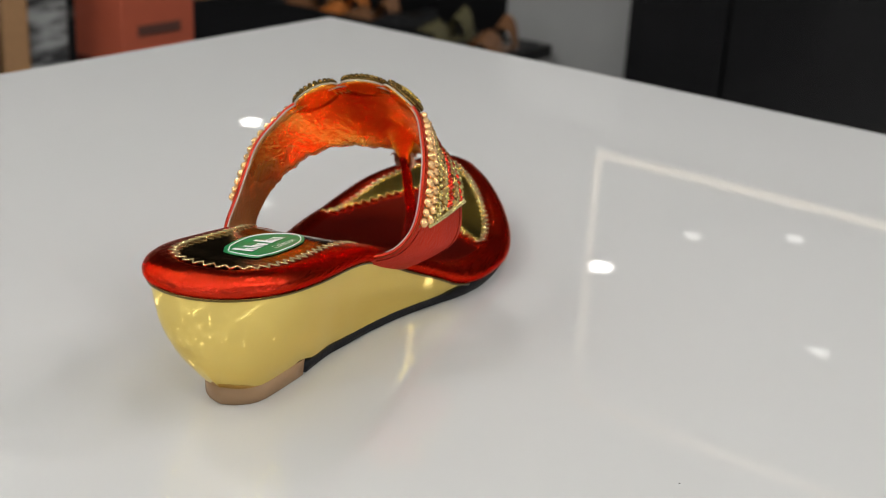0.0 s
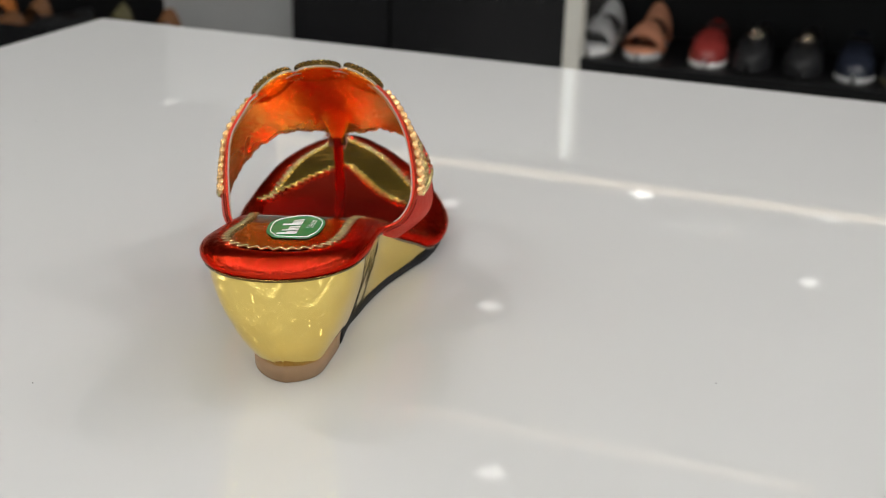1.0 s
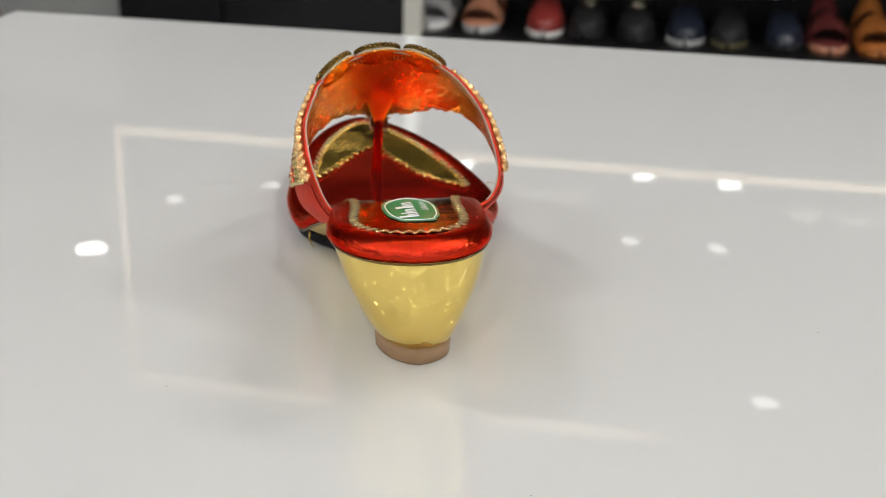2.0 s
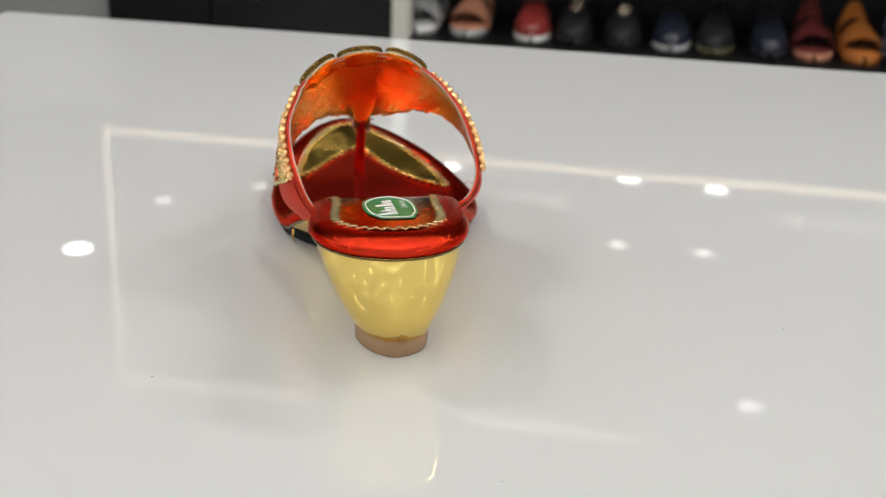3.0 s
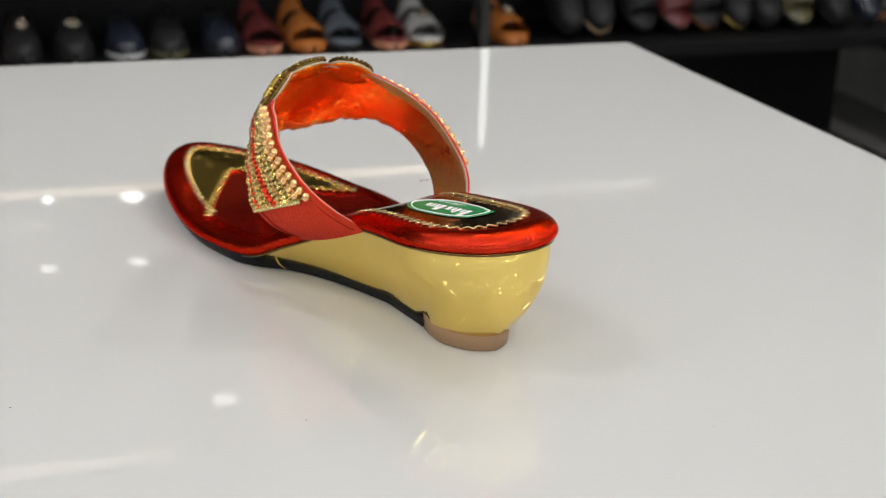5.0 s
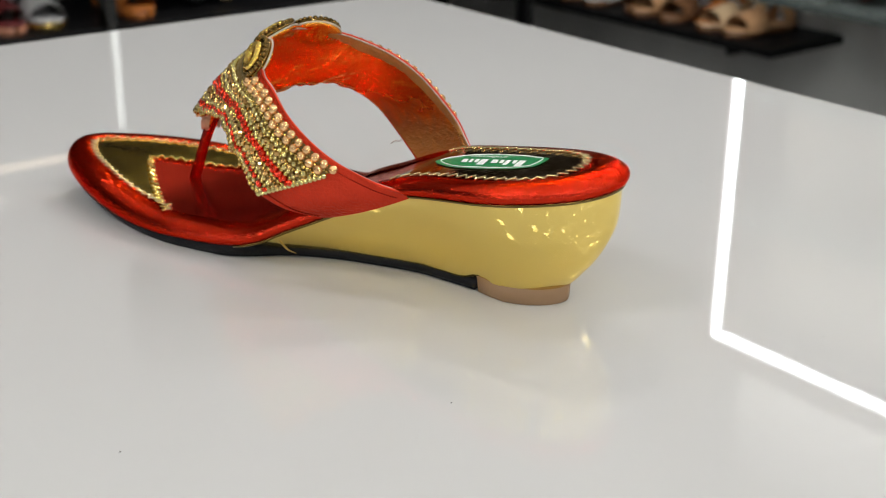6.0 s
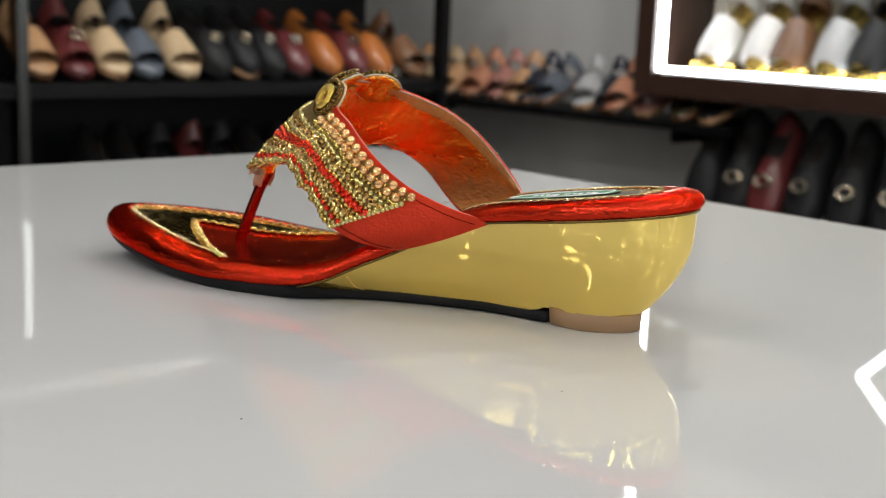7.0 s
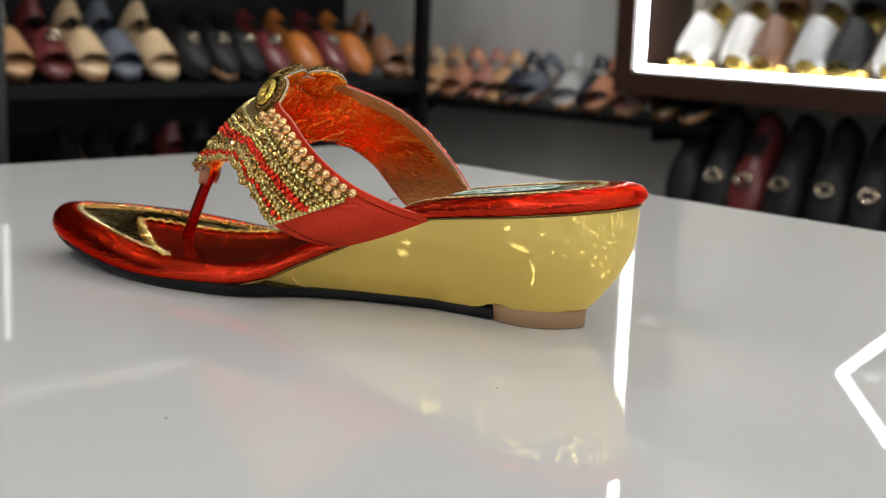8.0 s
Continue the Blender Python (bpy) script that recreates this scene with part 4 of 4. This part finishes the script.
for k, color in enumerate(("brown", "orange", "black", "brown", "olive", "black", "brown", "orange", "brown", "black", "olive", "brown")):
    display_shoe("loafer" if color == "black" else "slide", color, Matrix.Translation((-2.75 + 0.115 * k, 2.3, -0.47)) @ pose(0, 0, 0, 0, 0, 180 + rng_s.uniform(-12, 12)), "black", False, "lying on the low bench")
# stacked goods on a bench by the west side
CARD_RED = mat("orange_red_card", (0.48, 0.10, 0.05), 0.6, vary=0.1, vscale=25)
FILM = mat("clear_wrapped_white", (0.06, 0.06, 0.062), 0.15, vscale=26, bump=0.4, bscale=60, second=(0.42, 0.43, 0.43), stretch=(1, 0.5, 2.2))
side = thing("side_bench", Matrix.Translation((-1.75, 1.2, FLOOR)), "low black side bench with stacked boxes", "bench")
part("board", box(-0.3, -0.6, 0.38, 0.3, 0.75, 0.42, 0.003), BLACK_GLOSS, side, smooth=False)
part("plinth", box(-0.27, -0.57, 0, 0.27, 0.72, 0.38), BLACK_MATT, side, smooth=False)


def carton(x, y, w, d, h, material, label, bars=False):
    ob = thing("carton", Matrix.Translation((x - 0.06, y, FLOOR + 0.42)), label, "box", "stacked boxes")
    part("body", box(-w / 2, -d / 2, 0, w / 2, d / 2, h * 0.72, 0.002), material, ob, smooth=False)
    part("lid", box(-w / 2 - 0.004, -d / 2 - 0.004, h * 0.72, w / 2 + 0.004, d / 2 + 0.004, h, 0.002), material, ob, smooth=False)
    if bars:
        for zb, hb, lb in ((0.16, 0.012, 0.7), (0.13, 0.008, 0.5), (0.05, 0.02, 0.6)):
            part("print_bar", box(w / 2 + 0.0005, -d * lb / 2, zb, w / 2 + 0.002, d * lb / 2, zb + hb), INK, ob, smooth=False)


INK = mat("dark_print", (0.10, 0.04, 0.03), 0.6)
carton(-1.64, 1.34, 0.14, 0.17, 0.26, CARD_RED, "orange red cardboard shoe box with dark print on the bench", True)
carton(-1.66, 0.98, 0.1, 0.07, 0.24, FILM, "white film wrapped box on the bench")
carton(-1.66, 1.06, 0.1, 0.05, 0.3, SHOE_MATS["tan"], "tan cardboard box on the bench")
carton(-1.66, 0.89, 0.1, 0.07, 0.16, SHOE_MATS["black"], "black cardboard box on the bench")
carton(-1.68, 1.14, 0.1, 0.08, 0.3, FILM, "white film wrapped box on the bench")
carton(-1.66, 0.75, 0.18, 0.18, 0.22, FILM, "white film wrapped box on the bench")

# ---- east wall: shelves and lit showcase ----
# Unseen slab, added to give the footbed something dark to mirror.
slab("partition_panel", 2.42, 1.83, 0.55, 2.449, 4.2, CEIL - 0.01, BLACK_GLOSS, "unseen glossy black panel added to darken the footbed reflections")
GLASS = mat("glass_shelf", (0.35, 0.42, 0.40), 0.06, vary=0.05)
GLASS.node_tree.nodes["Principled BSDF"].inputs["Transmission Weight"].default_value = 0.7


def wall_shelf(y0, y1, z, depth, material, label):
    ob = thing("wall_shelf", Matrix.Translation((2.45, (y0 + y1) / 2, z)), label, "shelf")
    part("board", box(-depth, -(y1 - y0) / 2, -0.022, 0, (y1 - y0) / 2, 0, 0.004), material, ob, smooth=False)
    for s in (-0.35, 0.35):
        part("bracket", box(-depth * 0.7, s * (y1 - y0) - 0.006, -0.06, 0, s * (y1 - y0) + 0.006, -0.023), BLACK_MATT, ob, smooth=False)


wall_shelf(1.52, 2.95, -0.145, 0.25, BLACK_MATT, "black wall shelf with a row of sandals")
wall_shelf(1.62, 2.95, -0.51, 0.28, BLACK_MATT, "low black wall shelf with brown sandals")
wall_shelf(-1.2, 1.66, -0.375, 0.32, GLASS, "glass edged wall shelf with dark shoes")
for k, color in enumerate(("tan", "brown", "beige", "tan", "peach", "pink", "tan", "navy", "slate", "silver", "navy", "peach", "pink", "red", "olive", "black")):
    display_shoe("slide", color, Matrix.Translation((2.425, 2.78 - 0.077 * k, -0.075)) @ pose(0, 0, 0, 0, 0, 104 + rng_s.uniform(-14, 14)) @ pose(0, 0, 0, -17, rng_s.uniform(6, 16), 0), "tan" if k % 3 == 0 else "brown", False, "lying on the wall shelf")
for k in range(13):
    display_shoe("slide", ("brown", "tan", "brown", "orange", "beige", "tan", "silver")[k % 7], Matrix.Translation((2.42, 2.8 - 0.088 * k, -0.508)) @ pose(0, 0, 0, 0, 0, 95 + rng_s.uniform(-16, 16)), "brown", False, "lying on the low wall shelf")
for k in range(12):
    color = "maroon" if k == 2 else "black"
    display_shoe("loafer", color, Matrix.Translation((2.36, 1.62 - 0.098 * k, -0.13)) @ pose(0, 0, 0, 0, 0, 97 + rng_s.uniform(-5, 5)) @ pose(0, 0, 0, -58, 0, 0) @ Matrix.Diagonal((1.25, 1.16, 1.1, 1)), "black", k > 0, "leaning on the glass shelf")

FRAME_MAT = mat("dark_brown_frame", (0.045, 0.022, 0.015), 0.35, vary=0.25, vscale=20)
LED = mat("led_white", (0.92, 0.98, 1.0), 0.5, emit=24)
CASE_BACK = mat("case_back", (0.30, 0.26, 0.21), 0.5, vary=0.1, vscale=9)
Y0, Y1, Z0, Z1 = -0.45, 1.735, -0.025, 1.30
case = thing("lit_showcase", Matrix.Translation((2.2, 0, 0)), "dark brown framed wall showcase edged with white light strips", "showcase")
part("frame_side", box(-0.02, Y1 + 0.003, Z0 - 0.06, 0.245, Y1 + 0.06, Z1 + 0.06, 0.003), FRAME_MAT, case, smooth=False)
part("frame_side", box(-0.02, Y0 - 0.06, Z0 - 0.06, 0.245, Y0 - 0.003, Z1 + 0.06, 0.003), FRAME_MAT, case, smooth=False)
part("frame_rail", box(-0.02, Y0 - 0.002, Z0 - 0.06, 0.245, Y1 + 0.002, Z0 - 0.003, 0.003), FRAME_MAT, case, smooth=False)
part("frame_rail", box(-0.02, Y0 - 0.002, Z1 + 0.003, 0.245, Y1 + 0.002, Z1 + 0.06, 0.003), FRAME_MAT, case, smooth=False)
part("back_panel", box(0.21, Y0, Z0, 0.24, Y1, Z1), CASE_BACK, case, smooth=False)
for z in (0.3, 0.65, 0.98):
    part("shelf", box(0.05, Y0, z, 0.205, Y1, z + 0.012), GLASS, case, smooth=False)
for a in ((-0.01, Y1 - 0.013, Z0, 0.005, Y1 - 0.002, Z1), (-0.01, Y0 + 0.002, Z0, 0.005, Y0 + 0.016, Z1), (-0.01, Y0 + 0.017, Z0, 0.005, Y1 - 0.017, Z0 + 0.009), (-0.01, Y0 + 0.017, Z1 - 0.014, 0.005, Y1 - 0.017, Z1)):
    part("led_strip", box(*a), LED, case, "bright white light strip", smooth=False)
cy, cz, hd = 0.66, 0.65, 0.46
for k in range(4):
    a0, a1 = k * math.pi / 2, (k + 1) * math.pi / 2
    bm = bmesh.new()
    tube(bm, [(-0.005, cy + math.cos(a0) * hd, cz + math.sin(a0) * hd), (-0.005, cy + math.cos(a1) * hd, cz + math.sin(a1) * hd)], 0.008, 6)
    part("led_diagonal", bm, LED, case, "bright white light strip")


def gold_stand(y):
    ob = thing("shoe_stand", Matrix.Translation((2.24, y + 0.049, -0.024)), "small round gold shoe stand in the lit showcase", "stand", "shoe stands")
    bm = bmesh.new()
    rows = [[(math.cos(k * math.pi / 8) * r, math.sin(k * math.pi / 8) * r, z) for k in range(16)] for r, z in ((0.03, 0), (0.032, 0.006), (0.02, 0.012), (0.018, 0.02), (0.024, 0.026))]
    grid_mesh(bm, rows, False, True)
    part("base", bm, SHOE_MATS["gold"], ob)


for k, color in enumerate(("white", "white", "brown", "silver", "black", "white", "brown", "white", "silver", "white", "black", "white")):
    gold_stand(1.60 - 0.098 * k)
    display_shoe("heel", color, Matrix.Translation((2.385, 1.60 - 0.098 * k, 0.155)) @ pose(0, 0, 0, 0, 0, 96 + rng_s.uniform(-6, 6)) @ pose(0, 0, 0, -45) @ Matrix.Diagonal((1.1, 1, 1.1, 1)), "black", False, "in the lit showcase")

# lit showcases on the other sides of the room
for m_case in (pose(-2.6, 0.2, 0, 0, 0, 180), pose(0.6, -2.6, 0, 0, 0, -90), pose(-1.9, -2.6, 0, 0, 0, -90)):
    copy_thing(case, m_case)
